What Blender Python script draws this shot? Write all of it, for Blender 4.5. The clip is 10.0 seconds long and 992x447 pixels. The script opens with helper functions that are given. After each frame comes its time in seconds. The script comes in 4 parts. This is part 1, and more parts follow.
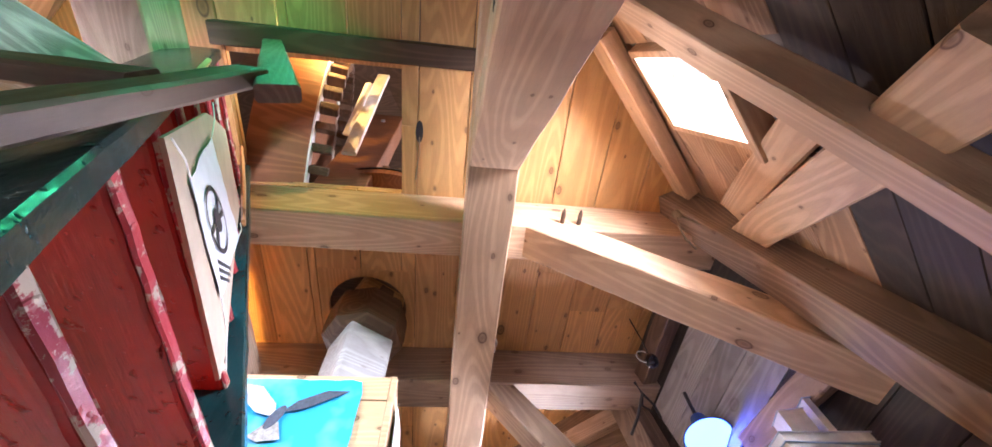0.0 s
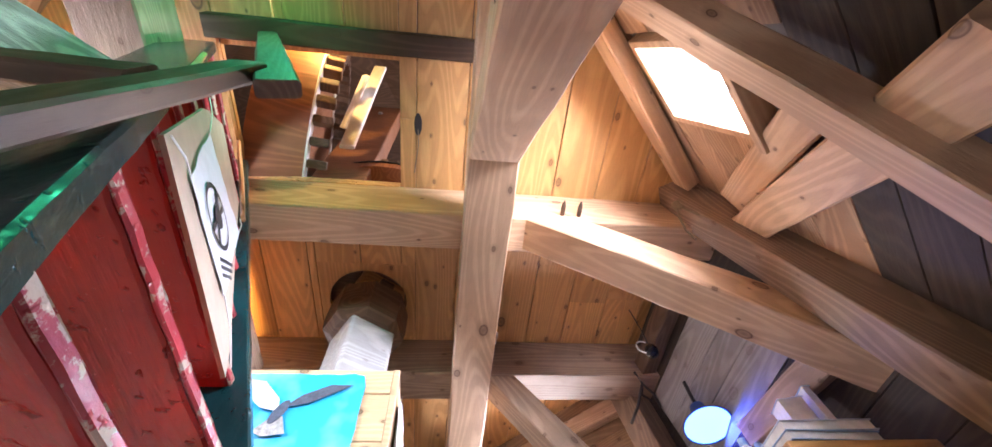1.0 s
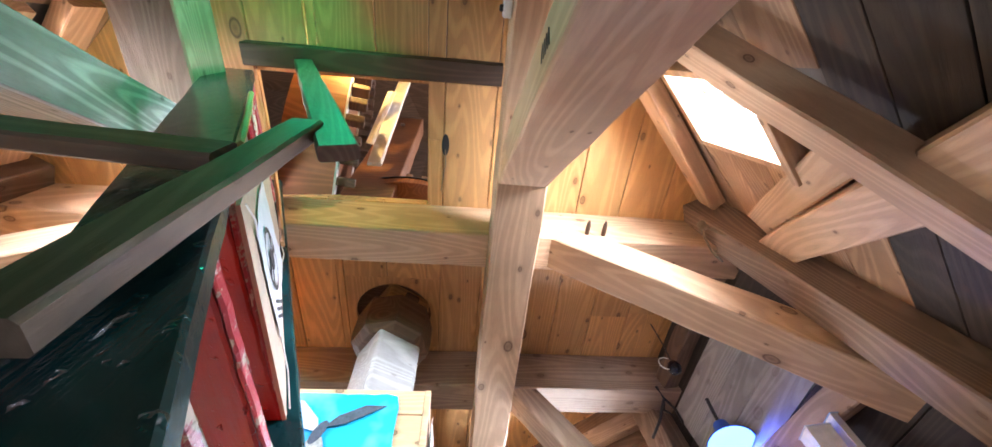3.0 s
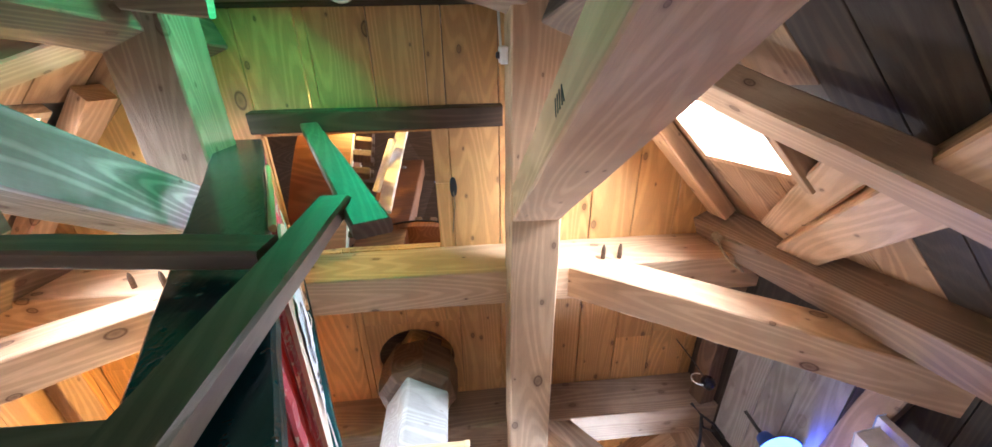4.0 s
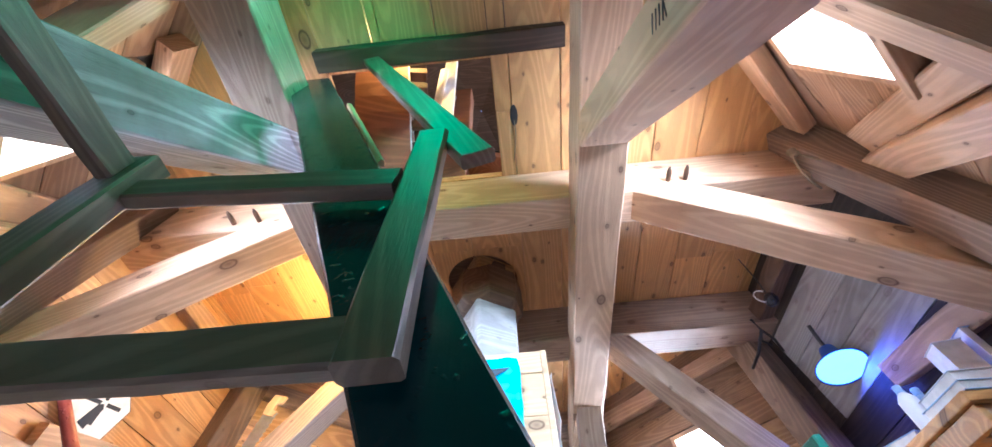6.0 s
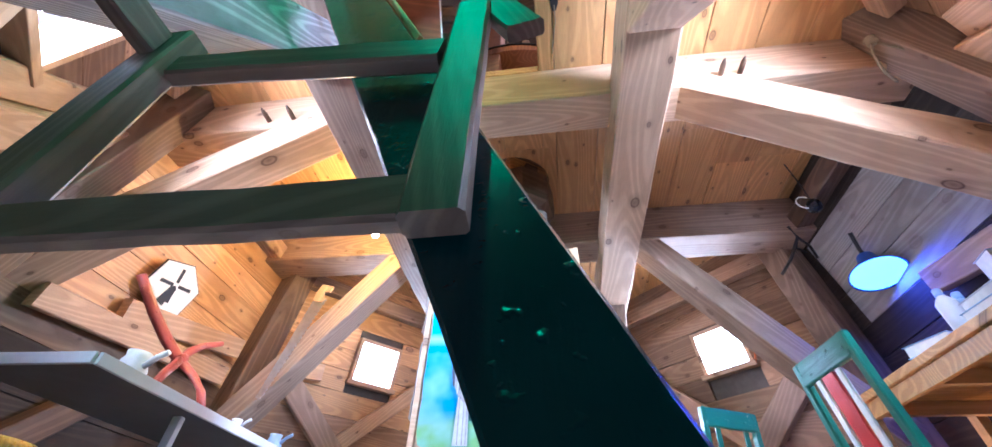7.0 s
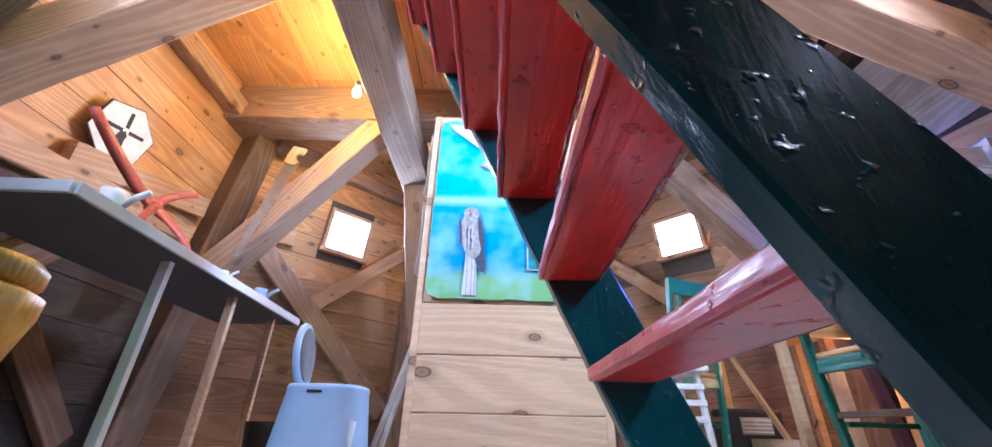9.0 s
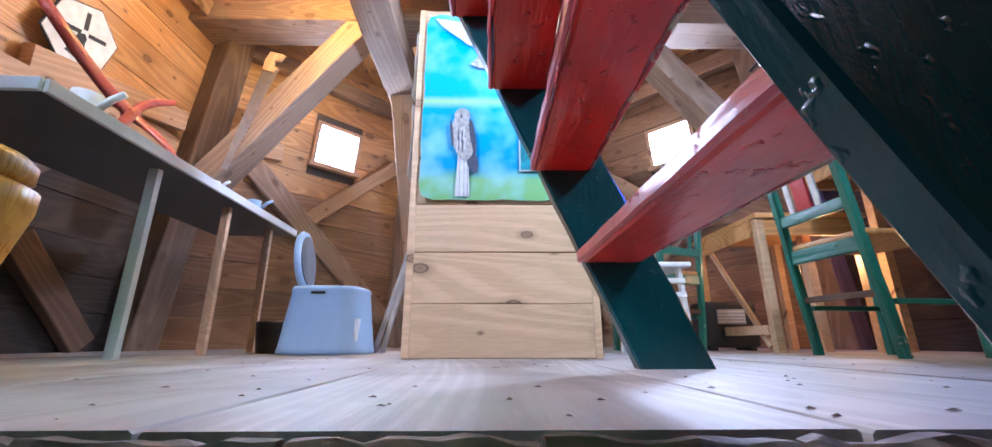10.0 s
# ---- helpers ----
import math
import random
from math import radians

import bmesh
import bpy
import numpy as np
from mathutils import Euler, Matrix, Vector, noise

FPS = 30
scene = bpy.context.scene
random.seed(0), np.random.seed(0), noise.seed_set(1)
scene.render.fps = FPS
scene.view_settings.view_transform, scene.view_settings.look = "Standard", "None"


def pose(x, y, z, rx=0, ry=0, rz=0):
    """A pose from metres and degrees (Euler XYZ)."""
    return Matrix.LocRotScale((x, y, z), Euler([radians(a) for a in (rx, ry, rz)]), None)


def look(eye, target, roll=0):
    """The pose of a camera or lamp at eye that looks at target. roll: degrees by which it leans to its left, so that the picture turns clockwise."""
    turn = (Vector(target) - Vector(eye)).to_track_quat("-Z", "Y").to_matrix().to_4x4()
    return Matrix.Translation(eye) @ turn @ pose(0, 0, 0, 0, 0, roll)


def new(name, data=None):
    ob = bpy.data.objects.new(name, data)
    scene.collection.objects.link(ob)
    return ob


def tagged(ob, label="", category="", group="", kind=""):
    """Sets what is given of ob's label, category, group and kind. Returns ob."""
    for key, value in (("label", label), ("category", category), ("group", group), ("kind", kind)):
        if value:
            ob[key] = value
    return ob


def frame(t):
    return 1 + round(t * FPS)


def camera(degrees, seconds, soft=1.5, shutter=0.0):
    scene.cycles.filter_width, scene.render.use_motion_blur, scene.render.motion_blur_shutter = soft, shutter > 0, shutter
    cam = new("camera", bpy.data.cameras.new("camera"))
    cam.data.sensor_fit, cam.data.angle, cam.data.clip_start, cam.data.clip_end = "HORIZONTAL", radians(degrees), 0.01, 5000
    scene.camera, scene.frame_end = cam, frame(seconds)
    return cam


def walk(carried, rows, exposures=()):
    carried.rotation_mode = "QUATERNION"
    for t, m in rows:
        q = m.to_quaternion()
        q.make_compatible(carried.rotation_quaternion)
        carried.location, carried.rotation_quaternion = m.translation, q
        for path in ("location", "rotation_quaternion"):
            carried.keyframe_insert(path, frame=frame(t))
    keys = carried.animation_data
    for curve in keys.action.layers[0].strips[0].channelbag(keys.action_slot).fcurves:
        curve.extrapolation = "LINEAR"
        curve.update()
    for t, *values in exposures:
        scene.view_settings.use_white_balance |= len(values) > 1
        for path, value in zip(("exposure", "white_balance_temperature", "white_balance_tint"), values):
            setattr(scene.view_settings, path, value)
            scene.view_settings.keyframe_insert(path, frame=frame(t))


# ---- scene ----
cam = camera(100.8, 10.0)
PATH = [
    (0, (0.094, 0.335, 0.222), (0.304, 1.266, 1.98), -7.5),
    (0.5, (0.089, 0.335, 0.224), (0.297, 1.276, 1.977), -7.3),
    (1, (0.081, 0.332, 0.23), (0.304, 1.298, 1.967), -8.3),
    (1.5, (0.061, 0.305, 0.239), (0.263, 1.251, 1.989), -8.0),
    (2, (0.039, 0.27, 0.255), (0.251, 1.256, 1.982), -6.8),
    (3.5, (-0.035, 0.179, 0.271), (0.096, 1.147, 2.017), -5.2),
    (4, (-0.073, 0.143, 0.29), (0.078, 1.025, 2.079), -11.8),
    (4.5, (-0.098, 0.117, 0.3), (0.024, 0.974, 2.103), -12.7),
    (5, (-0.126, 0.094, 0.302), (-0.05, 0.97, 2.098), -10.3),
    (5.5, (-0.161, 0.097, 0.288), (-0.135, 1.086, 2.027), -6.7),
    (6, (-0.21, 0.114, 0.246), (-0.282, 1.278, 1.871), -2.7),
    (6.2, (-0.215, 0.12, 0.232), (-0.345, 1.377, 1.783), -1.3),
    (7.3, (-0.282, 0.172, 0.201), (-0.526, 1.689, 1.48), 2.4),
    (7.5, (-0.3, 0.174, 0.16), (-0.551, 1.724, 1.398), 1.8),
    (8, (-0.362, 0.223, 0.152), (-0.549, 1.881, 1.255), -0.9),
    (8.5, (-0.47, 0.262, 0.156), (-0.51, 1.962, 1.209), -0.3),
    (9, (-0.512, 0.256, 0.138), (-0.526, 2.037, 1.047), 1.4),
    (9.5, (-0.501, 0.281, 0.102), (-0.492, 2.142, 0.833), 0.2),
    (9.8, (-0.511, 0.272, 0.08), (-0.48, 2.177, 0.687), -0.5),
    (10, (-0.512, 0.273, 0.065), (-0.484, 2.197, 0.613), -0.1),
]
walk(cam, [(t, look(eye, target, roll)) for t, eye, target, roll in PATH],
     exposures=((0, 0.58, 6350, 30), (4, 0.62, 6100, 17), (6, 0.65, 5250, 18), (8, 0.56, 5000, 26), (10, 0.35, 5300, 23)))

# ---- light ----
world = bpy.data.worlds.new("sky")
scene.world = world
world.use_nodes = True
wn = world.node_tree
sky = wn.nodes.new("ShaderNodeTexSky")
sky.sky_type, sky.sun_disc, sky.sun_elevation, sky.sun_rotation = "NISHITA", False, radians(70), radians(118)
wn.links.new(sky.outputs[0], wn.nodes["Background"].inputs[0])
wn.nodes["Background"].inputs[1].default_value = 0.15


def lamp(name, kind, m, power, colour, size=0.1, size_y=None):
    d = bpy.data.lights.new(name, kind)
    d.energy, d.color = power, colour
    if kind == "AREA":
        d.size = size
        if size_y:
            d.shape, d.size_y = "RECTANGLE", size_y
    elif kind == "SUN":
        d.angle = size
    else:
        d.shadow_soft_size = size
    ob = new(name, d)
    ob.matrix_world = m
    return ob


CX, CY = -0.47, 2.19                 # the upright shaft, centre of the mill
CEIL = 2.59
A0, LEANIN = 2.59, 0.18              # apothem of the walls at the floor, and how much they lean in per metre


def aim(d):
    return Vector(d).to_track_quat("-Z", "Y").to_matrix().to_4x4()


lamp("sun", "SUN", aim((-0.30, 0.16, -0.94)), 3.0, (1.0, 0.95, 0.86), radians(0.6))


# ---- materials ----
def nodes(name):
    m = bpy.data.materials.new(name)
    m.use_nodes = True
    t = m.node_tree
    return m, t, t.nodes["Principled BSDF"]


def add(t, kind, **values):
    n = t.nodes.new(kind)
    for key, value in values.items():
        n.inputs[key.replace("_", " ")].default_value = value
    return n


def ramp(t, src, stops):
    n = t.nodes.new("ShaderNodeValToRGB")
    e = n.color_ramp.elements
    while len(e) < len(stops):
        e.new(0.5)
    for i, (p, c) in enumerate(stops):
        e[i].position = p
        e[i].color = (*c, 1) if len(c) == 3 else c
    t.links.new(src, n.inputs[0])
    return n.outputs[0]


def mix(t, fac, a, b, mode="MIX"):
    n = t.nodes.new("ShaderNodeMix")
    n.data_type, n.blend_type = "RGBA", mode
    for sock, v in ((n.inputs[0], fac), (n.inputs[6], a), (n.inputs[7], b)):
        if isinstance(v, (int, float)):
            sock.default_value = v
        elif isinstance(v, tuple):
            sock.default_value = (*v, 1)
        else:
            t.links.new(v, sock)
    return n.outputs[2]


def bump(t, height, strength, distance=0.01):
    n = add(t, "ShaderNodeBump", Strength=strength, Distance=distance)
    t.links.new(height, n.inputs["Height"])
    return n.outputs[0]


def coords(t, scale, island=False):
    """Object coordinates, shifted by a random amount for every object or island."""
    co = t.nodes.new("ShaderNodeTexCoord")
    rnd = t.nodes.new("ShaderNodeNewGeometry").outputs["Random Per Island"] if island else t.nodes.new("ShaderNodeObjectInfo").outputs["Random"]
    sh = t.nodes.new("ShaderNodeVectorMath")
    sh.operation = "MULTIPLY_ADD"
    comb = t.nodes.new("ShaderNodeCombineXYZ")
    for i in range(3):
        t.links.new(rnd, comb.inputs[i])
    t.links.new(comb.outputs[0], sh.inputs[0])
    sh.inputs[1].default_value = (37.0, 53.0, 71.0)
    t.links.new(co.outputs["Object"], sh.inputs[2])
    mp = t.nodes.new("ShaderNodeMapping")
    mp.inputs["Scale"].default_value = scale
    t.links.new(sh.outputs[0], mp.inputs[0])
    return mp.outputs[0], rnd, sh.outputs[0]


def wood(name, dark, light, axis=0, island=False, rough=0.62, grime=0.35, knots=1.0, rings=1.0, vary=0.35, relief=0.35, knotc=(0.09, 0.035, 0.012), contrast=0.36):
    """Softwood: long grain along one axis, wavy figure, knots, stains."""
    m, t, b = nodes(name)
    dark = tuple(c + (a - c) * contrast * 1.6 for a, c in zip(dark, light))
    mid = tuple(0.5 * (a + c) for a, c in zip(dark, light))
    sc = [9.0, 9.0, 9.0]
    sc[axis] = 0.9
    vec, rnd, raw = coords(t, sc, island)
    # broad figure
    n1 = add(t, "ShaderNodeTexNoise", Scale=0.42, Detail=1.0, Roughness=0.3, Distortion=0.25)
    t.links.new(vec, n1.inputs["Vector"])
    wv = t.nodes.new("ShaderNodeMath")
    wv.operation = "MULTIPLY"
    wv.inputs[1].default_value = 150.0 * rings
    t.links.new(n1.outputs[0], wv.inputs[0])
    sn = t.nodes.new("ShaderNodeMath")
    sn.operation = "SINE"
    t.links.new(wv.outputs[0], sn.inputs[0])
    figure = ramp(t, sn.outputs[0], [(0.0, tuple(0.93 * a for a in dark)), (0.12, dark), (0.5, mid), (1.0, light)])
    # fine grain
    fine = add(t, "ShaderNodeTexNoise", Scale=14.0, Detail=4.0, Roughness=0.7)
    t.links.new(vec, fine.inputs["Vector"])
    g = ramp(t, fine.outputs[0], [(0.3, (0.84, 0.82, 0.80)), (0.7, (1.06, 1.06, 1.06))])
    col = mix(t, 0.75, figure, g, "MULTIPLY")
    # knots
    sp = t.nodes.new("ShaderNodeSeparateXYZ")
    t.links.new(raw, sp.inputs[0])
    others = [i for i in range(3) if i != axis]
    sm = t.nodes.new("ShaderNodeMath")
    t.links.new(sp.outputs[others[0]], sm.inputs[0])
    t.links.new(sp.outputs[others[1]], sm.inputs[1])
    cb = t.nodes.new("ShaderNodeCombineXYZ")
    t.links.new(sp.outputs[axis], cb.inputs[0])
    t.links.new(sm.outputs[0], cb.inputs[1])
    km = t.nodes.new("ShaderNodeMapping")
    km.inputs["Scale"].default_value = (1.7, 2.9, 1)
    t.links.new(cb.outputs[0], km.inputs[0])
    vo = add(t, "ShaderNodeTexVoronoi", Scale=1.7)
    vo.voronoi_dimensions = "2D"
    t.links.new(km.outputs[0], vo.inputs["Vector"])
    sc2 = t.nodes.new("ShaderNodeSeparateColor")
    t.links.new(vo.outputs["Color"], sc2.inputs[0])
    mr = t.nodes.new("ShaderNodeMath")
    mr.operation = "MULTIPLY_ADD"
    t.links.new(sc2.outputs[0], mr.inputs[0])
    mr.inputs[1].default_value, mr.inputs[2].default_value = 2.6, 0.45
    md = t.nodes.new("ShaderNodeMath")
    md.operation = "MULTIPLY"
    t.links.new(mr.outputs[0], md.inputs[0])
    t.links.new(vo.outputs["Distance"], md.inputs[1])
    k = ramp(t, md.outputs[0], [(0.0, (0.75, 0.75, 0.75)), (0.04, (0.55, 0.55, 0.55)), (0.058, (0.95, 0.95, 0.95)), (0.072, (0.3, 0.3, 0.3)), (0.15, (0, 0, 0))])
    kf = t.nodes.new("ShaderNodeMath")
    kf.operation = "MULTIPLY"
    kf.inputs[1].default_value = knots
    t.links.new(k, kf.inputs[0])
    col = mix(t, kf.outputs[0], col, knotc)
    # stains and grime
    st = add(t, "ShaderNodeTexNoise", Scale=1.6, Detail=5.0, Roughness=0.6)
    t.links.new(raw, st.inputs["Vector"])
    s = ramp(t, st.outputs[0], [(0.34, (0.42, 0.36, 0.31)), (0.56, (1, 1, 1))])
    col = mix(t, grime, col, s, "MULTIPLY")
    tone = ramp(t, rnd, [(0.0, (1 - vary, 1 - vary, 1 - vary)), (1.0, (1 + vary * 0.5, 1 + vary * 0.45, 1 + vary * 0.4))])
    col = mix(t, 1.0, col, tone, "MULTIPLY")
    t.links.new(col, b.inputs["Base Color"])
    rr = ramp(t, fine.outputs[0], [(0.2, (rough - 0.12,) * 3), (0.8, (min(1, rough + 0.15),) * 3)])
    t.links.new(rr, b.inputs["Roughness"])
    t.links.new(bump(t, fine.outputs[0], relief, 0.004), b.inputs["Normal"])
    return m


def paint(name, base, worn, amount, rough=0.28, axis=0, scale=6.0, relief=0.5):
    """Old gloss paint with brush relief, chips to the ground colour and blistered specks."""
    m, t, b = nodes(name)
    vec, rnd, raw = coords(t, (1, 1, 1))
    n = add(t, "ShaderNodeTexNoise", Scale=scale, Detail=8.0, Roughness=0.68)
    t.links.new(raw, n.inputs["Vector"])
    chips = ramp(t, n.outputs[0], [(amount, (0, 0, 0)), (amount + 0.03, (1, 1, 1))])
    big = add(t, "ShaderNodeTexNoise", Scale=2.2, Detail=4.0)
    t.links.new(raw, big.inputs["Vector"])
    tone = ramp(t, big.outputs[0], [(0.3, tuple(c * 0.62 for c in base)), (0.7, tuple(min(1, c * 1.25) for c in base))])
    t.links.new(mix(t, chips, tone, worn), b.inputs["Base Color"])
    sc = [45.0, 45.0, 45.0]
    sc[axis] = 5.0
    mp = t.nodes.new("ShaderNodeMapping")
    mp.inputs["Scale"].default_value = sc
    t.links.new(raw, mp.inputs[0])
    br = add(t, "ShaderNodeTexNoise", Scale=1.0, Detail=3.0)
    t.links.new(mp.outputs[0], br.inputs["Vector"])
    vo = add(t, "ShaderNodeTexNoise", Scale=38.0, Detail=2.0)
    t.links.new(raw, vo.inputs["Vector"])
    specks = ramp(t, vo.outputs[0], [(0.64, (0, 0, 0)), (0.72, (1.6, 1.6, 1.6))])
    h0 = t.nodes.new("ShaderNodeMath")
    t.links.new(specks, h0.inputs[0])
    t.links.new(br.outputs[0], h0.inputs[1])
    hh = t.nodes.new("ShaderNodeMath")
    hh.operation = "ADD"
    t.links.new(h0.outputs[0], hh.inputs[0])
    t.links.new(n.outputs[0], hh.inputs[1])
    t.links.new(bump(t, hh.outputs[0], relief, 0.006), b.inputs["Normal"])
    t.links.new(ramp(t, chips, [(0, (rough,) * 3), (1, (0.75,) * 3)]), b.inputs["Roughness"])
    b.inputs["Coat Weight"].default_value = 0.08
    return m


def plain(name, col, rough=0.5, metal=0.0, spread=0.18, scale=18.0, relief=0.12, emit=0.0):
    m, t, b = nodes(name)
    vec, rnd, raw = coords(t, (1, 1, 1))
    n = add(t, "ShaderNodeTexNoise", Scale=scale, Detail=5.0, Roughness=0.6)
    t.links.new(raw, n.inputs["Vector"])
    t.links.new(ramp(t, n.outputs[0], [(0.3, tuple(c * (1 - spread) for c in col)), (0.7, tuple(min(1, c * (1 + spread * 0.6)) for c in col))]), b.inputs["Base Color"])
    b.inputs["Roughness"].default_value, b.inputs["Metallic"].default_value = rough, metal
    t.links.new(bump(t, n.outputs[0], relief, 0.003), b.inputs["Normal"])
    if emit:
        b.inputs["Emission Color"].default_value, b.inputs["Emission Strength"].default_value = (*col, 1), emit
    return m


def glow(name, col, power):
    m, t, b = nodes(name)
    b.inputs["Base Color"].default_value = (*[min(1, c) for c in col], 1)
    b.inputs["Emission Color"].default_value, b.inputs["Emission Strength"].default_value = (*col, 1), power
    return m


def glass(name, col=(1, 1, 1), rough=0.0):
    m, t, b = nodes(name)
    b.inputs["Base Color"].default_value = (*col, 1)
    b.inputs["Transmission Weight"].default_value, b.inputs["Roughness"].default_value, b.inputs["IOR"].default_value = 1.0, rough, 1.45
    return m


M = {}
M["pine"] = wood("pine planks", (0.66, 0.34, 0.115), (0.80, 0.45, 0.175), axis=1, island=True, grime=0.2, vary=0.2, rough=0.5)
M["pine_x"] = wood("pine boards", (0.58, 0.30, 0.11), (0.76, 0.45, 0.19), axis=0, grime=0.25, vary=0.18, rough=0.5)
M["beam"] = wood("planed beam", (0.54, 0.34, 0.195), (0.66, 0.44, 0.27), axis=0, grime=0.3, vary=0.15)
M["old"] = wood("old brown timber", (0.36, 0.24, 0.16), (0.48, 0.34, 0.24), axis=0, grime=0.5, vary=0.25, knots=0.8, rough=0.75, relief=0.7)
M["post"] = wood("dark brown old post", (0.19, 0.125, 0.08), (0.30, 0.205, 0.14), axis=0, grime=0.6, vary=0.25, knots=0.8, rough=0.75, relief=0.7)
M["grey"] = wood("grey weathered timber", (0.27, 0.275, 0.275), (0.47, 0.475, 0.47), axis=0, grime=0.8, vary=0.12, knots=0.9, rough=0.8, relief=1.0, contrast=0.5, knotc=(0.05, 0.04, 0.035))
M["nearblack"] = wood("near-black board", (0.030, 0.020, 0.014), (0.060, 0.042, 0.030), axis=0, grime=0.5, vary=0.3, knots=0.5, rough=0.8)
# dark brown wood, also given to parts whose colour stands for shade
M["dark"] = wood("dark and shaded timber", (0.10, 0.055, 0.03), (0.17, 0.10, 0.06), axis=0, grime=0.5, vary=0.3, knots=0.6)
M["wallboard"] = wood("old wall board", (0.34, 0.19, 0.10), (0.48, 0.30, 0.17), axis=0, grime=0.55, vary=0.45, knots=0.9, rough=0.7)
M["pale"] = wood("pale lime-washed board", (0.36, 0.35, 0.34), (0.48, 0.47, 0.46), axis=0, grime=0.5, vary=0.25, knots=0.4, rough=0.8)
M["spruce"] = wood("planed spruce casing", (0.60, 0.38, 0.20), (0.72, 0.50, 0.30), axis=0, grime=0.12, vary=0.1, rough=0.5, contrast=0.22)
M["floor"] = wood("scuffed pale floor board", (0.50, 0.47, 0.44), (0.58, 0.55, 0.52), axis=0, grime=0.85, vary=0.1, knots=0.25, rough=0.55)
M["rail"] = wood("worn brown rail wood", (0.17, 0.125, 0.09), (0.25, 0.195, 0.145), axis=0, grime=0.5, vary=0.15, knots=0.5, rough=0.5)
M["green"] = paint("green gloss paint", (0.003, 0.052, 0.058), (0.36, 0.30, 0.20), 0.715, axis=2, rough=0.24, scale=9.0, relief=0.3)
M["greenworn"] = paint("worn green paint", (0.02, 0.17, 0.12), (0.5, 0.42, 0.28), 0.64, axis=0)
M["red"] = paint("red gloss paint", (0.50, 0.020, 0.009), (0.15, 0.05, 0.035), 0.64, axis=1, rough=0.28, relief=0.7, scale=3.2)
# the lighter, pinker red carries the window's reflection on the tread edges
M["rededge"] = paint("lightly chipped red edge with sheen colour", (0.52, 0.075, 0.09), (0.5, 0.4, 0.3), 0.72, axis=1, rough=0.3)
M["pink"] = paint("scuffed red edge", (0.42, 0.04, 0.05), (0.52, 0.44, 0.34), 0.52, axis=1, rough=0.3, scale=20)
M["redsaw"] = paint("old red paint", (0.40, 0.07, 0.045), (0.4, 0.25, 0.15), 0.66)
M["white"] = plain("white paint", (0.78, 0.78, 0.76), 0.5)
M["steel"] = plain("dull steel", (0.45, 0.46, 0.47), 0.4, 0.9)
M["iron"] = plain("black iron", (0.03, 0.03, 0.032), 0.5, 0.5)
M["black"] = plain("black plastic", (0.015, 0.015, 0.017), 0.35)
M["paper"] = plain("paper", (0.72, 0.77, 0.84), 0.6, spread=0.06)
M["ink"] = plain("black ink", (0.02, 0.02, 0.025), 0.6)
M["glass"] = glass("glass")
M["bluepl"] = plain("pale blue plastic", (0.36, 0.55, 0.80), 0.35, spread=0.04, relief=0.02)
M["rope"] = plain("hemp rope", (0.25, 0.2, 0.13), 0.9, scale=120, relief=0.6)
M["yellow"] = wood("yellow varnished wood", (0.62, 0.30, 0.02), (0.78, 0.42, 0.04), axis=2, grime=0.2, knots=0.0, rough=0.3)
M["hull"] = plain("outer boarding", (0.12, 0.10, 0.08), 0.9)


# ---- builders ----
def mesh_of(bm, name):
    me = bpy.data.meshes.new(name)
    bm.normal_update()
    bm.to_mesh(me)
    bm.free()
    return me


def part(name, bm, material, parent=None, label="", m=None, smooth=False):
    me = mesh_of(bm, name)
    me.materials.append(material)
    if smooth:
        for p in me.polygons:
            p.use_smooth = True
    ob = new(name, me)
    if m is not None:
        ob.matrix_local = m
    if parent is not None:
        ob.parent = parent
    if label:
        tagged(ob, label)
    return ob


def thing(name, label, category, m=None, group="", kind=""):
    ob = new(name)
    ob.empty_display_size = 0.05
    if m is not None:
        ob.matrix_world = m
    return tagged(ob, label, category, group, kind)


def bar(length, w, h, cham=0.006, seg=8, wob=0.003, seed=0, bm=None, m=None):
    """A sawn timber along local x, from 0 to length, with chamfered arrises and a slight wander."""
    rg = random.Random(seed)
    bm = bm or bmesh.new()
    prof = [(-w / 2 + cham, -h / 2), (w / 2 - cham, -h / 2), (w / 2, -h / 2 + cham), (w / 2, h / 2 - cham), (w / 2 - cham, h / 2), (-w / 2 + cham, h / 2), (-w / 2, h / 2 - cham), (-w / 2, -h / 2 + cham)]
    rings = []
    for i in range(seg + 1):
        dy, dz = rg.uniform(-wob, wob), rg.uniform(-wob, wob)
        ring = []
        for y, z in prof:
            p = Vector((length * i / seg, y + dy + rg.uniform(-wob, wob) * 0.5, z + dz + rg.uniform(-wob, wob) * 0.5))
            ring.append(bm.verts.new(m @ p if m else p))
        rings.append(ring)
    for r0, r1 in zip(rings, rings[1:]):
        for j in range(8):
            bm.faces.new((r0[j], r0[(j + 1) % 8], r1[(j + 1) % 8], r1[j]))
    bm.faces.new(list(reversed(rings[0])))
    bm.faces.new(rings[-1])
    return bm


def along(p0, p1, up=(0, 0, 1)):
    """The pose whose x axis runs from p0 to p1, with its z axis near up."""
    p0, p1 = Vector(p0), Vector(p1)
    x = (p1 - p0).normalized()
    y = Vector(up).cross(x).normalized()
    z = x.cross(y)
    r = Matrix((x, y, z)).transposed().to_4x4()
    return Matrix.Translation(p0) @ r


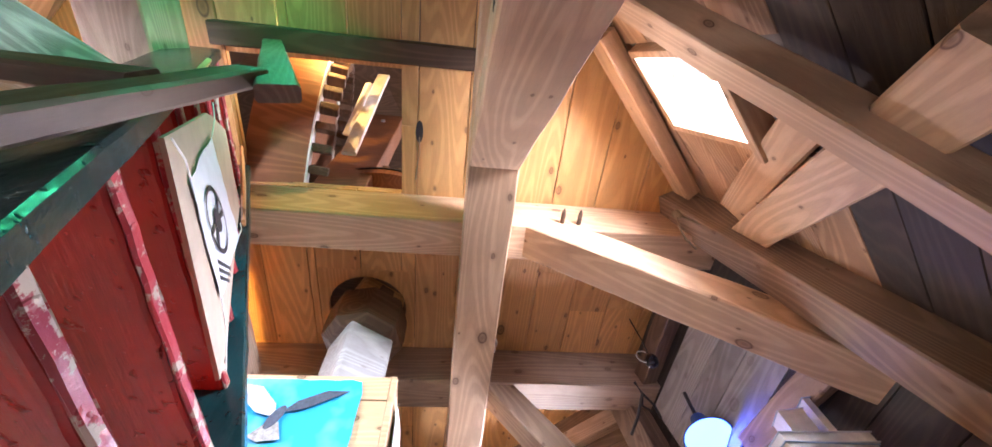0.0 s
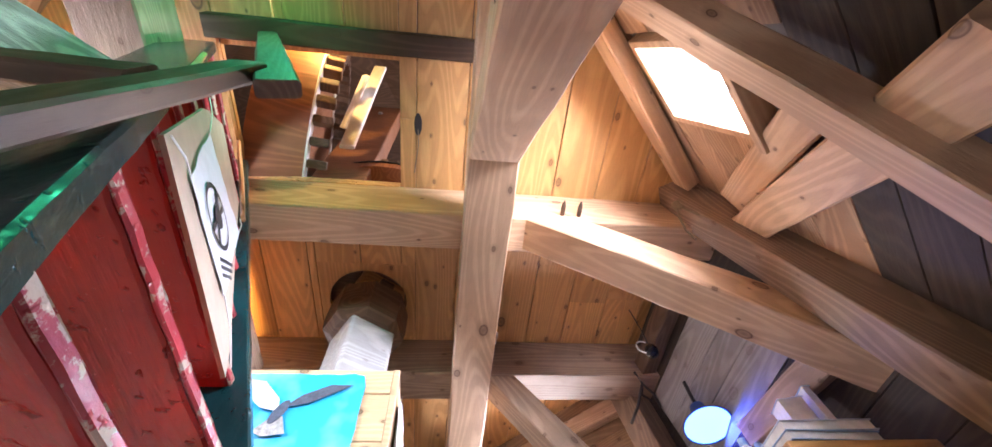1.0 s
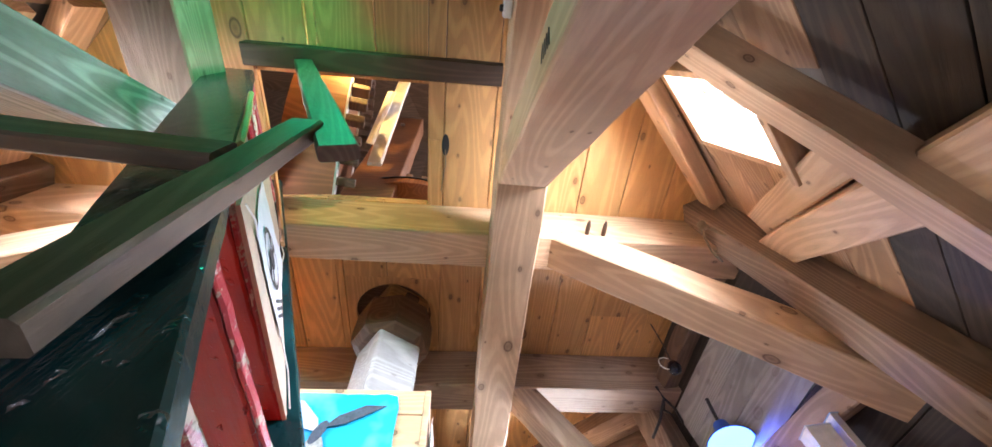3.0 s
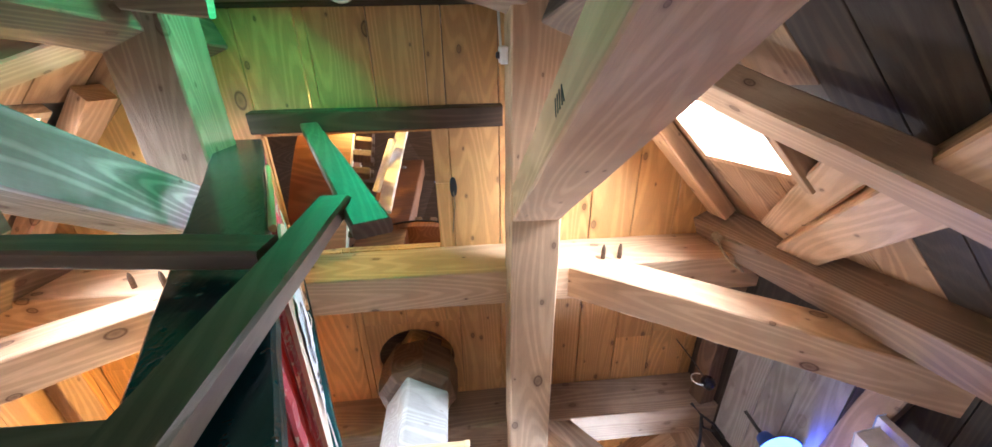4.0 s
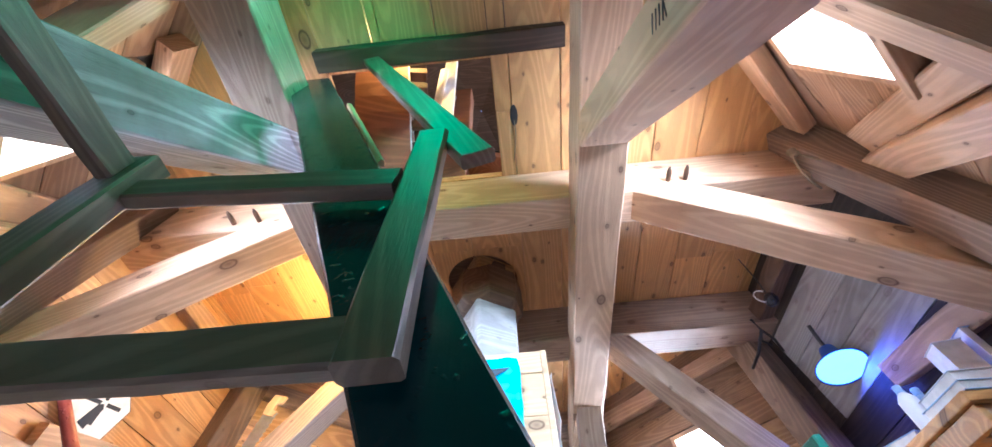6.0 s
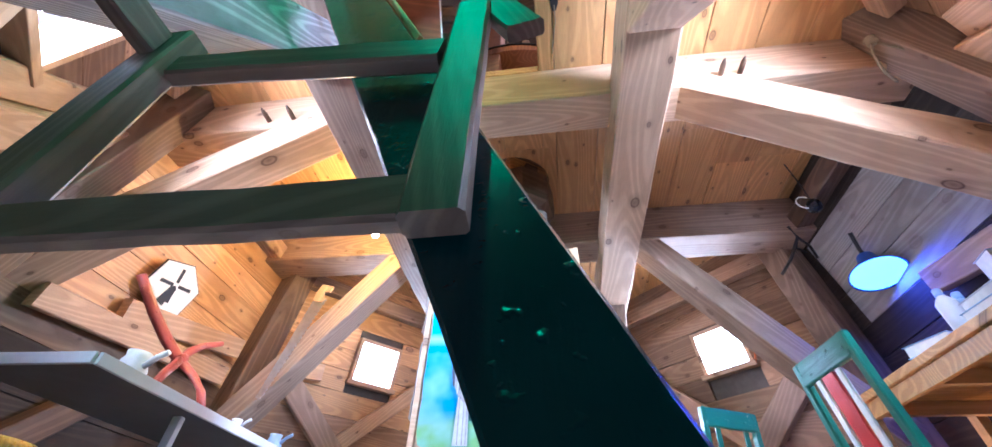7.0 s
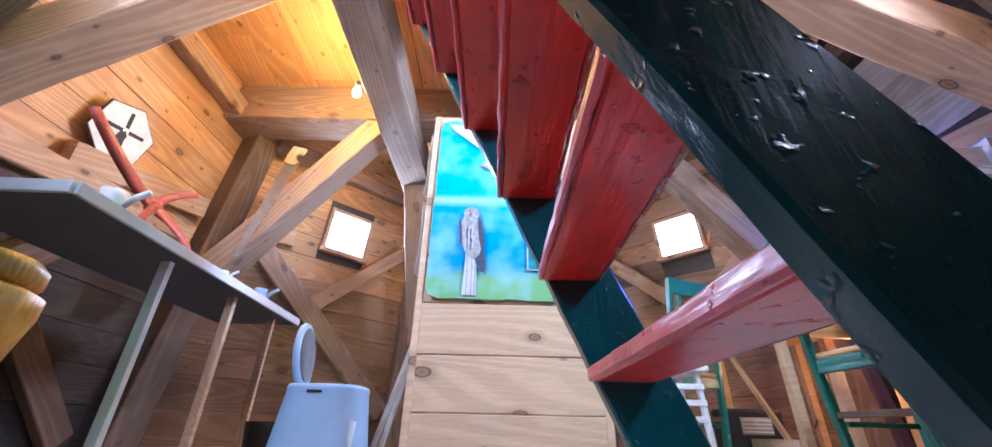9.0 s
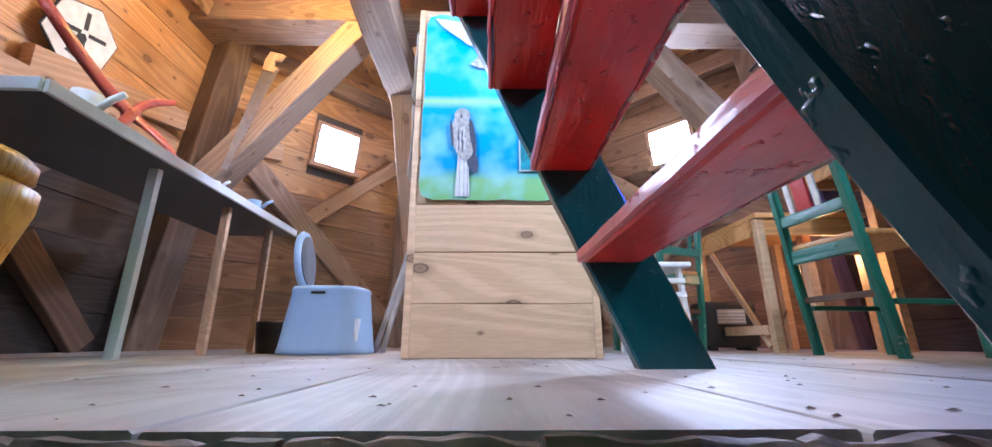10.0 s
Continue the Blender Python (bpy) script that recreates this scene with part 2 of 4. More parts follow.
def timber(name, p0, p1, w, h, material, label="", category="", up=(0, 0, 1), parent=None, cham=0.007, wob=0.003, kind="", group=""):
    """A timber between two points of its axis: w across, h along up."""
    ln = (Vector(p1) - Vector(p0)).length
    ob = part(name, bar(ln, w, h, cham, max(2, int(ln / 0.22)), wob, hash((round(p0[0], 3), round(p0[1], 3), round(p1[2], 3))) % 9999), material, parent, label, along(p0, p1, up))
    if category:
        tagged(ob, label, category, group, kind)
    return ob


def box(bm, lo, hi, bev=0.0):
    v = [bm.verts.new((x, y, z)) for x in (lo[0], hi[0]) for y in (lo[1], hi[1]) for z in (lo[2], hi[2])]
    f = [(0, 1, 3, 2), (4, 6, 7, 5), (0, 4, 5, 1), (2, 3, 7, 6), (0, 2, 6, 4), (1, 5, 7, 3)]
    fs = [bm.faces.new([v[i] for i in q]) for q in f]
    if bev:
        es = list({e for q in fs for e in q.edges})
        bmesh.ops.bevel(bm, geom=es, offset=bev, segments=2, affect="EDGES", profile=0.5)
    return bm


def boxed(lo, hi, bev=0.004):
    return box(bmesh.new(), lo, hi, bev)


def lathe(profile, n=24, m=None, cap=True):
    bm = bmesh.new()
    rings = []
    for r, z in profile:
        rings.append([bm.verts.new((r * math.cos(2 * math.pi * i / n), r * math.sin(2 * math.pi * i / n), z)) for i in range(n)])
    for a, b in zip(rings, rings[1:]):
        for i in range(n):
            bm.faces.new((a[i], a[(i + 1) % n], b[(i + 1) % n], b[i]))
    if cap:
        bm.faces.new(list(reversed(rings[0])))
        bm.faces.new(rings[-1])
    if m:
        bm.transform(m)
    return bm


def tube(points, r, n=8, closed=False):
    """A round bar along a line of points."""
    bm = bmesh.new()
    pts = [Vector(p) for p in points]
    rings = []
    for i, p in enumerate(pts):
        d = (pts[min(i + 1, len(pts) - 1)] - pts[max(i - 1, 0)]).normalized()
        u = d.orthogonal().normalized() if abs(d.z) > 0.9 else d.cross(Vector((0, 0, 1))).normalized()
        w = d.cross(u)
        rings.append([bm.verts.new(p + r * (math.cos(2 * math.pi * k / n) * u + math.sin(2 * math.pi * k / n) * w)) for k in range(n)])
    for a, b in zip(rings, rings[1:]):
        for k in range(n):
            bm.faces.new((a[k], a[(k + 1) % n], b[(k + 1) % n], b[k]))
    bm.faces.new(list(reversed(rings[0])))
    bm.faces.new(rings[-1])
    return bm


def plate(outline, depth, m=None):
    """A flat outline (x, y) with thickness along z."""
    bm = bmesh.new()
    lo = [bm.verts.new((x, y, 0)) for x, y in outline]
    hi = [bm.verts.new((x, y, depth)) for x, y in outline]
    n = len(outline)
    bm.faces.new(list(reversed(lo)))
    bm.faces.new(hi)
    for i in range(n):
        bm.faces.new((lo[i], lo[(i + 1) % n], hi[(i + 1) % n], hi[i]))
    bmesh.ops.recalc_face_normals(bm, faces=bm.faces)
    if m:
        bm.transform(m)
    return bm


T = Matrix.Translation


# ---- floor, with the stair well ----
HX0, HX1, HY0, HY1 = -1.02, 0.62, -0.22, 0.612
floor = thing("floor", "pale scuffed plank floor with a stair well cut in it", "floor", kind="structure")


def floor_boards():
    rg = random.Random(4)
    x = CX - 2.62
    while x < CX + 2.75:
        w = rg.uniform(0.44, 0.56)
        x1 = min(x + w, CX + 2.75)
        inner = 0.0 if x < CX < x1 else min(abs(x - CX), abs(x1 - CX))
        reach = min(2.62, 2.62 * math.sqrt(2) - inner)
        spans = [(CY - reach, CY + reach)]
        if x1 > HX0 and x < HX1:
            spans = [(CY - reach, HY0), (HY1 + rg.uniform(-0.004, 0.004), CY + reach)]
        for y0, y1 in spans:
            m = T((0.5 * (x + x1), y0, -0.0175)) @ pose(0, 0, 0, 0, 0, 90)
            part("floorboard", bar(y1 - y0, x1 - x - 0.004, 0.035, 0.003, 10, 0.0012, int(x * 100) % 977), M["floor"], floor, "", m)
        x = x1


floor_boards()
timber("trimmer", (HX0 - 0.1, HY1 + 0.035, -0.13), (HX1 + 0.1, HY1 + 0.035, -0.13), 0.07, 0.18, M["dark"], "dark trimmer beam round the stair well", parent=floor)
timber("trimmer", (HX0 - 0.035, HY0, -0.13), (HX0 - 0.035, HY1, -0.13), 0.07, 0.18, M["dark"], parent=floor)
timber("trimmer", (HX1 + 0.035, HY0, -0.13), (HX1 + 0.035, HY1, -0.13), 0.07, 0.18, M["dark"], parent=floor)
for i in range(9):
    x0, x1 = HX0 + i * (HX1 - HX0) / 9, HX0 + (i + 1) * (HX1 - HX0) / 9 - 0.003
    part("edge_strip", bar(x1 - x0, 0.026, 0.034, 0.007, 10, 0.003, 300 + i), M["dark"], floor, "", T((x0, HY1 - 0.017, -0.0195)))
low = part("lower_floor", lathe([(3.05, -2.45), (3.05, -2.40)], 8, T((CX, CY, 0)) @ pose(0, 0, 0, 0, 0, 22.5)), M["dark"])
tagged(low, "dark plank floor of the storey below", "floor", kind="structure")


# never in view: closes the storey below so sky light cannot come up
lw = part("lower_walls", lathe([(3.05, -2.40), (2.85, -0.30), (2.93, -0.30), (3.13, -2.40)], 8, T((CX, CY, 0)) @ pose(0, 0, 0, 0, 0, 22.5), cap=False), M["wallboard"])
tagged(lw, "unseen brown boarded walls added below to keep out the sky", "wall", kind="structure")


# ---- ceiling: planks along y, with the stair opening and the shaft's hole ----
OX0, OX1, OY0, OY1 = -1.14, -0.235, 0.655, 1.42      # stair opening
SX, SY, SR, HOLE = -0.47, 2.34, 0.33, 0.27                          # hole for the shaft


def ceiling_planks():
    rg = random.Random(11)
    bm = bmesh.new()
    def plank(x0, x1, y0, y1):
        if y1 - y0 < 0.02:
            return
        g = 0.0032
        seg = max(1, int((y1 - y0) / 0.35))
        bar(y1 - y0, x1 - x0 - 2 * g, 0.03, 0.0025, seg, 0.0008, rg.randint(0, 9999), bm, T((0.5 * (x0 + x1), y0, CEIL + 0.015 + rg.uniform(-0.0015, 0.0015))) @ pose(0, 0, 0, 0, 0, 90))
    x = 0.01 - 0.288 * 9
    while x < CX + 2.15:
        w = 0.288 + rg.uniform(-0.012, 0.012)
        # plank edges meet the sides of the opening
        for edge in (OX0, SX - SR, OX1, SX + SR):
            if x + 0.01 < edge < x + w + 0.03:
                w = edge - x
        x1 = x + w
        xm = 0.5 * (x + x1)
        reach = min(2.2, 2.2 * math.sqrt(2) - min(abs(x - CX), abs(x1 - CX)))
        spans = [(CY - reach, CY + reach)]
        if xm > OX0 and xm < OX1:
            spans = [(CY - reach, OY0), (OY1, CY + reach)]
        cut = []
        if abs(xm - SX) < SR:
            h = SR
            for y0, y1 in spans:
                if y0 < SY - h and y1 > SY + h:
                    cut += [(y0, SY - h), (SY + h, y1)]
                else:
                    cut.append((y0, y1))
            spans = cut
        for y0, y1 in spans:
            j = rg.uniform(0.35, 0.65)
            if y1 - y0 > 1.5:
                ym = y0 + (y1 - y0) * j
                plank(x, x1, y0, ym - 0.001)
                plank(x, x1, ym + 0.001, y1)
            else:
                plank(x, x1, y0, y1)
        x = x1
    # the round hole for the shaft
    n = 48
    for zz, flip in ((CEIL, True), (CEIL + 0.03, False)):
        inner = [bm.verts.new((SX + HOLE * math.cos(2 * math.pi * i / n), SY + HOLE * math.sin(2 * math.pi * i / n), zz)) for i in range(n)]
        outer = []
        for i in range(n):
            c, s = math.cos(2 * math.pi * i / n), math.sin(2 * math.pi * i / n)
            q = (SR - 0.003) / max(abs(c), abs(s))
            outer.append(bm.verts.new((SX + q * c, SY + q * s, zz)))
        for i in range(n):
            f = (inner[i], inner[(i + 1) % n], outer[(i + 1) % n], outer[i])
            bm.faces.new(f if flip else tuple(reversed(f)))
        rim = inner if flip else rim
        if not flip:
            for i in range(n):
                bm.faces.new((rim[i], inner[i], inner[(i + 1) % n], rim[(i + 1) % n]))
        else:
            rim = inner
    return bm


def ceiling_mesh():
    bm = ceiling_planks()
    # slab added above the planks, hidden, to stop light through the seams
    z0, z1, r = CEIL + 0.034, CEIL + 0.06, 1.5
    for lo, hi in (((CX - r, CY - r), (OX0, CY + r)), ((OX1, CY - r), (CX + r, SY - SR)), ((OX0, CY - r), (OX1, OY0)), ((OX0, OY1), (OX1, SY - SR)),
                   ((OX0, SY - SR), (SX - SR, CY + r)), ((SX + SR, SY - SR), (CX + r, CY + r)), ((SX - SR, SY + SR), (SX + SR, CY + r))):
        box(bm, (*lo, z0), (*hi, z1))
    return bm


ceiling = part("ceiling", ceiling_mesh(), M["pine"])
tagged(ceiling, "knotty honey-coloured pine plank ceiling with an open stair hatch", "ceiling", kind="structure")

# ---- the grid of beams ----
beam_a = timber("ceiling_beam", (0.275, -0.28, 2.20), (0.275, 4.60, 2.20), 0.25, 0.26, M["beam"], "long planed softwood ceiling beam with knots", "beam", kind="structure")
timber("ceiling_beam", (-1.265, -0.28, 2.20), (-1.265, 4.60, 2.20), 0.25, 0.26, M["old"], "long grey-brown weathered ceiling beam", "beam", kind="structure")
timber("cross_beam", (-2.75, 1.535, 2.425), (1.82, 1.535, 2.425), 0.23, 0.325, M["beam"], "planed cross beam with wooden pegs in it", "beam", kind="structure")
timber("cross_beam", (-2.75, 2.84, 2.425), (1.82, 2.84, 2.425), 0.28, 0.325, M["old"], "brown cross beam under the plank ceiling", "beam", kind="structure")
timber("ceiling_joist", (-1.15, 0.595, 2.545), (0.16, 0.595, 2.545), 0.11, 0.085, M["dark"], "dark brown joist beside the stair hatch", "joist", kind="structure")
for x in (0.735, 0.835, -1.735, -1.895):
    pg = part("peg", lathe([(0.014, -0.05), (0.014, 0.055), (0.011, 0.075), (0.004, 0.095)], 10, pose(x, 1.42, 2.33, 90, 0, 0)), M["dark"], None, "", None, True)
    tagged(pg, "pointed brown wooden peg in the cross beam", "peg", "pegs of the cross beam")

# knee braces
def brace(label, p0, p1, w, h, mat, up):
    return timber("knee_brace", p0, p1, w, h, M[mat], label, "brace", up=up, kind="structure")


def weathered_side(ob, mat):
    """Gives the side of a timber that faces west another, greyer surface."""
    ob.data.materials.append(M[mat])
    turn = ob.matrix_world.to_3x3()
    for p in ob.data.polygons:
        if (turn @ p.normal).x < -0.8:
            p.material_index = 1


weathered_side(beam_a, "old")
for sx in (1, -1):
    xb = 0.275 if sx > 0 else -1.265
    nb = brace("weathered grey knee brace with carved tally strokes" if sx > 0 else "thick grey weathered knee brace", (xb + 0.0, 1.09, 2.30), (xb, -0.11, 0.66), 0.24, 0.15 if sx > 0 else 0.20, "beam" if sx > 0 else "grey", (0, -0.807, 0.59))
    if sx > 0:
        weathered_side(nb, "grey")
    brace("brown knee brace below the beam", (xb, 3.30, 2.27), (xb, 4.45, 0.75), 0.20, 0.18, "old", (0, 0.8, 0.6))
    brace("sunlit planed knee brace under the cross beam", (CX + sx * 0.98, 1.525, 2.40), (CX + sx * 2.45, 1.525, 1.34), 0.21, 0.22, "beam", (sx * 0.6, 0, 0.8))
    brace("steep brown knee brace under the cross beam", (CX + sx * 0.93, 2.82, 2.32), (CX + sx * 2.05, 2.82, 0.86), 0.20, 0.17, "old", (sx * 0.78, 0, 0.62))


# ---- eight leaning walls ----
def wall_pose(k):
    th = radians(45 * k)
    n = Vector((math.cos(th), math.sin(th), 0))
    u = Vector((-math.sin(th), math.cos(th), 0))
    s = (Vector((0, 0, 1)) - LEANIN * n).normalized()
    w = u.cross(s)
    base = Vector((CX, CY, 0)) + A0 * n
    r = Matrix((u, s, w)).transposed().to_4x4()
    return T(base) @ r        # x along the wall, y up the slope, z outward


NAMES = ["east", "north_east", "north", "north_west", "west", "south_west", "south", "south_east"]
HALF = math.tan(radians(22.5))
WINS = {1: (-0.29, 0.14, 1.66, 2.05), 3: (-0.34, 0.10, 1.64, 2.06), 5: (-0.17, 0.30, 1.66, 2.26), 7: (-0.30, 0.17, 1.66, 2.26)}


def build_wall(k):
    m = wall_pose(k)
    hole = WINS.get(k)
    wall = thing("wall_" + NAMES[k], "leaning wall of old brown boards" + (" with a small window" if hole else ""), "wall", m, kind="structure")
    h0, h1 = A0 * HALF, (A0 - LEANIN * 3.0) * HALF
    top = 3.0
    rg = random.Random(100 + k)
    # outer boarding, butted round the opening
    bm = bmesh.new()
    wide = h0 + 0.3
    if hole:
        a, b, c, d = hole
        for lo, hi in (((-wide, -0.4, 0.03), (a, top, 0.09)), ((b, -0.4, 0.03), (wide, top, 0.09)), ((a, -0.4, 0.03), (b, c, 0.09)), ((a, d, 0.03), (b, top, 0.09))):
            box(bm, lo, hi)
    else:
        box(bm, (-wide, -0.4, 0.03), (wide, top, 0.09))
    part("outer_boarding", bm, M["hull"], wall)
    # inner boards, level courses
    y = 0.0
    while y < 2.75:
        w = rg.uniform(0.17, 0.24)
        y1 = y + w
        half = A0 * HALF - (y + y1) * 0.5 * (h0 - h1) / top - 0.02
        runs = [(-half, half)]
        if hole and y1 > hole[2] - 0.02 and y < hole[3] + 0.02:
            runs = [(-half, hole[0] - 0.01), (hole[1] + 0.01, half)]
        for x0, x1 in runs:
            pale = k == 0 and 1.55 < y < 2.15
            for c0, c1 in ((x0, -0.45), (-0.45, 0.72), (0.72, x1)) if pale else ((x0, x1),):
                if c1 - c0 < 0.03:
                    continue
                # near-black boards; on the west wall their colour stands for shade under the shelf
                mat = "pale" if pale and c0 == -0.45 else "nearblack" if k in (0, 6) or (k in (5, 7) and y < 1.45) or (k == 4 and y < 1.05) else "pine_x" if (k in (3, 4) and y > 1.2) else "wallboard"
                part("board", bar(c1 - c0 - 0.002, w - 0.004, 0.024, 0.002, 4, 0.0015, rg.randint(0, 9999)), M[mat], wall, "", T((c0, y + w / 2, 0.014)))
        y = y1
    return wall


for k in range(8):
    build_wall(k)


def on_wall(k, x, y, z):
    return wall_pose(k) @ Vector((x, y, z))


# corner posts, and the diagonal braces between them
for k in range(8):
    th = radians(45 * k + 22.5)
    d = Vector((math.cos(th), math.sin(th), 0))
    r0, r1 = A0 / math.cos(radians(22.5)) - 0.13, (A0 - LEANIN * CEIL) / math.cos(radians(22.5)) - 0.13
    timber("corner_post", Vector((CX, CY, 0)) + d * r0, Vector((CX, CY, CEIL)) + d * r1, 0.20, 0.20, M["post"], "thick old brown corner post leaning inwards", "post", up=d, kind="structure")
def wall_bar(name, k, a, b, w, d, off, mat, label, category="brace"):
    timber(name, on_wall(k, a[0], a[1], off), on_wall(k, b[0], b[1], off), w, d, M[mat], label, category, up=wall_pose(k).to_3x3().col[2], kind="structure")


for k in (0, 1, 2, 3, 4):
    # the east rail takes the darker wood in place of its shade
    wall_bar("wall_rail", k, (-0.80, 2.40), (0.80, 2.40), 0.13, 0.12, -0.07, "dark" if k == 0 else "old", "brown rail along the top of the wall", "rail")
for k in (2, 6):
    wall_bar("wall_brace", k, (-0.92, 0.15), (0.72, 2.3), 0.16, 0.10, -0.06, "old", "old diagonal wall brace")
wall_bar("wall_brace", 3, (0.60, 1.52), (-0.85, 0.30), 0.17, 0.10, -0.06, "old", "old diagonal wall brace below the window")
wall_bar("wall_brace", 3, (0.05, 1.12), (-0.85, 1.95), 0.13, 0.07, -0.045, "beam", "brown diagonal strut below the window")
wall_bar("wall_brace", 1, (-0.60, 1.52), (0.85, 0.30), 0.17, 0.10, -0.06, "old", "old diagonal wall brace below the window")
wall_bar("wall_brace", 1, (-0.05, 1.12), (0.85, 1.95), 0.13, 0.07, -0.045, "beam", "brown diagonal strut below the window")
wall_bar("wall_brace", 0, (-0.62, 1.46), (0.10, 1.56), 0.13, 0.09, -0.06, "old", "dark strut across pale boards")
wall_bar("wall_brace", 7, (-0.75, 2.07), (0.45, 0.39), 0.13, 0.10, -0.115, "beam", "thick planed diagonal rafter across the wall")
wall_bar("wall_brace", 5, (0.75, 2.07), (-0.45, 0.39), 0.13, 0.10, -0.115, "beam", "thick planed diagonal rafter across the wall")
for k, s in ((7, 1), (5, -1)):
    wall_bar("window_stud", k, (s * -0.42, 2.375), (s * 0.70, 2.50), 0.14, 0.09, -0.055, "beam", "sunlit pale stud beside the window", "stud")
    wall_bar("wall_rail", k, (s * -0.03, 1.43), (s * 0.70, 2.13), 0.145, 0.05, -0.03, "beam", "brown slanting rail below the window", "rail")
    wall_bar("wall_rail", k, (s * -0.32, 0.89), (s * 0.93, 2.14), 0.175, 0.10, -0.06, "beam", "wide brown slanting board below the window", "rail")
# both braces coloured dark to carry the shelf's shade
wall_bar("wall_brace", 4, (0.75, 0.05), (-0.15, 1.15), 0.15, 0.09, -0.06, "dark", "diagonal wall brace darkened for the shade under the shelf")
wall_bar("wall_brace", 4, (-0.70, 0.05), (-0.10, 0.60), 0.14, 0.08, -0.055, "dark", "diagonal wall brace darkened for the shade under the shelf")
wall_bar("wall_rail", 4, (-0.75, 1.62), (0.2, 1.42), 0.14, 0.07, -0.05, "beam", "planed rail on the wall", "rail")
wall_bar("wall_rail", 4, (-0.75, 1.40), (0.6, 1.28), 0.13, 0.07, -0.05, "beam", "planed rail on the wall", "rail")
wall_bar("wall_rail", 3, (0.75, 1.62), (0.35, 1.65), 0.14, 0.07, -0.05, "beam", "planed rail on the wall", "rail")
timber("tie_beam", (-1.14, -0.035, 2.44), (0.15, -0.035, 2.44), 0.16, 0.24, M["dark"], "dark tie beam under the ceiling near the wall", "beam", kind="structure")


timber("nailed_rail", (-1.70, -0.005, 2.042), (-0.94, 0.082, 2.042), 0.075, 0.05, M["old"], "pale rail nailed under the weathered ceiling beam", "rail", kind="structure")


def build_window(i, k):
    m = wall_pose(k)
    a, b, c, d = WINS[k]
    win = thing("window_%d" % i, "small window in a wooden frame, bright with daylight", "window", m, kind="structure")
    for lo, hi in (((a, c, -0.04), (a + 0.035, d, 0.12)), ((b - 0.035, c, -0.04), (b, d, 0.12)), ((a + 0.035, d - 0.035, -0.04), (b - 0.035, d, 0.12))):
        part("window_frame", boxed(lo, hi), M["beam"], win)
    part("window_sill", boxed((a - 0.02, c - 0.01, -0.07), (b + 0.02, c + 0.03, 0.12)), M["beam"], win)
    xm = 0.5 * (a + b)
    part("glazing_bar", boxed((xm - 0.012, c + 0.03, 0.075), (xm + 0.012, d - 0.035, 0.095)), M["white"], win)
    for x0, x1 in ((a + 0.035, xm - 0.012), (xm + 0.012, b - 0.035)):
        pane = part("pane", boxed((x0, c + 0.03, 0.083), (x1, d - 0.035, 0.087), 0), M["glass"], win)
        pane.visible_shadow = False
    lm = m @ T((xm, 0.5 * (c + d), 0.19)) @ pose(0, 0, 0, 24 if k in (1, 3) else 0, 0, 0)
    lamp("window_daylight", "AREA", lm, {1: 175.0, 3: 95.0, 5: 60.0, 7: 84.0}[k], (0.80, 0.905, 1.0), 0.46, 0.46)


for i, k in enumerate((1, 3, 5, 7)):
    build_window(i + 1, k)


# ---- the casing round the upright shaft ----
casing = thing("shaft_casing", "tall boxed casing of pale spruce boards round the shaft", "casing", T((CX, 1.82, 0)))
KX0, KX1, KH = -0.83 - CX, -0.104 - CX, 1.52
z = 0.0
rgc = random.Random(3)
while z < KH - 0.01:
    h = min(0.195 if z < 0.4 else rgc.uniform(0.19, 0.22), KH - z)
    part("board", bar(KX1 - KX0 - 0.05, h - 0.003, 0.022, 0.003, 4, 0.0008, int(z * 100), None, pose(0, 0, 0, 90, 0, 0)), M["spruce"], casing, "", T((KX0 + 0.025, 0.011, z + h / 2)))
    for sx, xx in ((0, KX0 + 0.011), (1, KX1 - 0.011)):
        part("side_board", bar(0.70, h - 0.003, 0.022, 0.003, 4, 0.0008, int(z * 100) + 7, None, pose(0, 0, 0, 90, 0, 0)), M["spruce"], casing, "", T((xx, 0.025, z + h / 2)) @ pose(0, 0, 0, 0, 0, 90))
    z += h
for xx in (KX0, KX1):
    part("corner_batten", boxed((xx - 0.002 if xx < 0 else xx - 0.026, -0.004, 0), (xx + 0.026 if xx < 0 else xx + 0.002, 0.02, KH)), M["spruce"], casing)

shaft = thing("upright_shaft", "square pale wooden shaft with a dark collar rising through the ceiling", "shaft", T((SX + 0.03, SY, 0)) @ pose(0, 0, 0, 0, 0, 33))
part("shaft_core", boxed((-0.155, -0.155, 0.3), (0.155, 0.155, 2.24), 0.03), M["pale"], shaft)
part("collar", lathe([(0.20, 2.22), (0.255, 2.25), (0.265, 2.33), (0.262, 2.50), (0.22, 2.53)], 8, pose(0, 0, 0, 0, 0, 22.5)), M["dark"], shaft, "dark brown octagonal wooden collar")
part("shaft_head", boxed((-0.17, -0.17, 2.53), (0.17, 0.17, 3.3), 0.03), M["pine_x"], shaft, "yellowish shaft head")
for a in range(4):
    part("wedge", boxed((-0.05, 0.168, 2.42), (0.05, 0.215, 2.60), 0.008), M["dark"], shaft, "", pose(0, 0, 0, 0, 0, 90 * a))

# ---- the stair ----
NEAR_T, FAR0, FAR1 = 0.045, 1.272, 1.317         # the near stringer's thickness, the far one's faces


def near_y(z):
    """Outer face of the near stringer, which leans in towards the hatch."""
    return 0.499 + 0.072 * (z - 0.236)


def west_x(z, far=False):
    return (-0.268 if far else -0.289) - (0.440 if far else 0.455) * (z - 0.236)


def east_x(z, far=False):
    return (-0.085 if far else -0.119) - 0.432 * (z - 0.236)


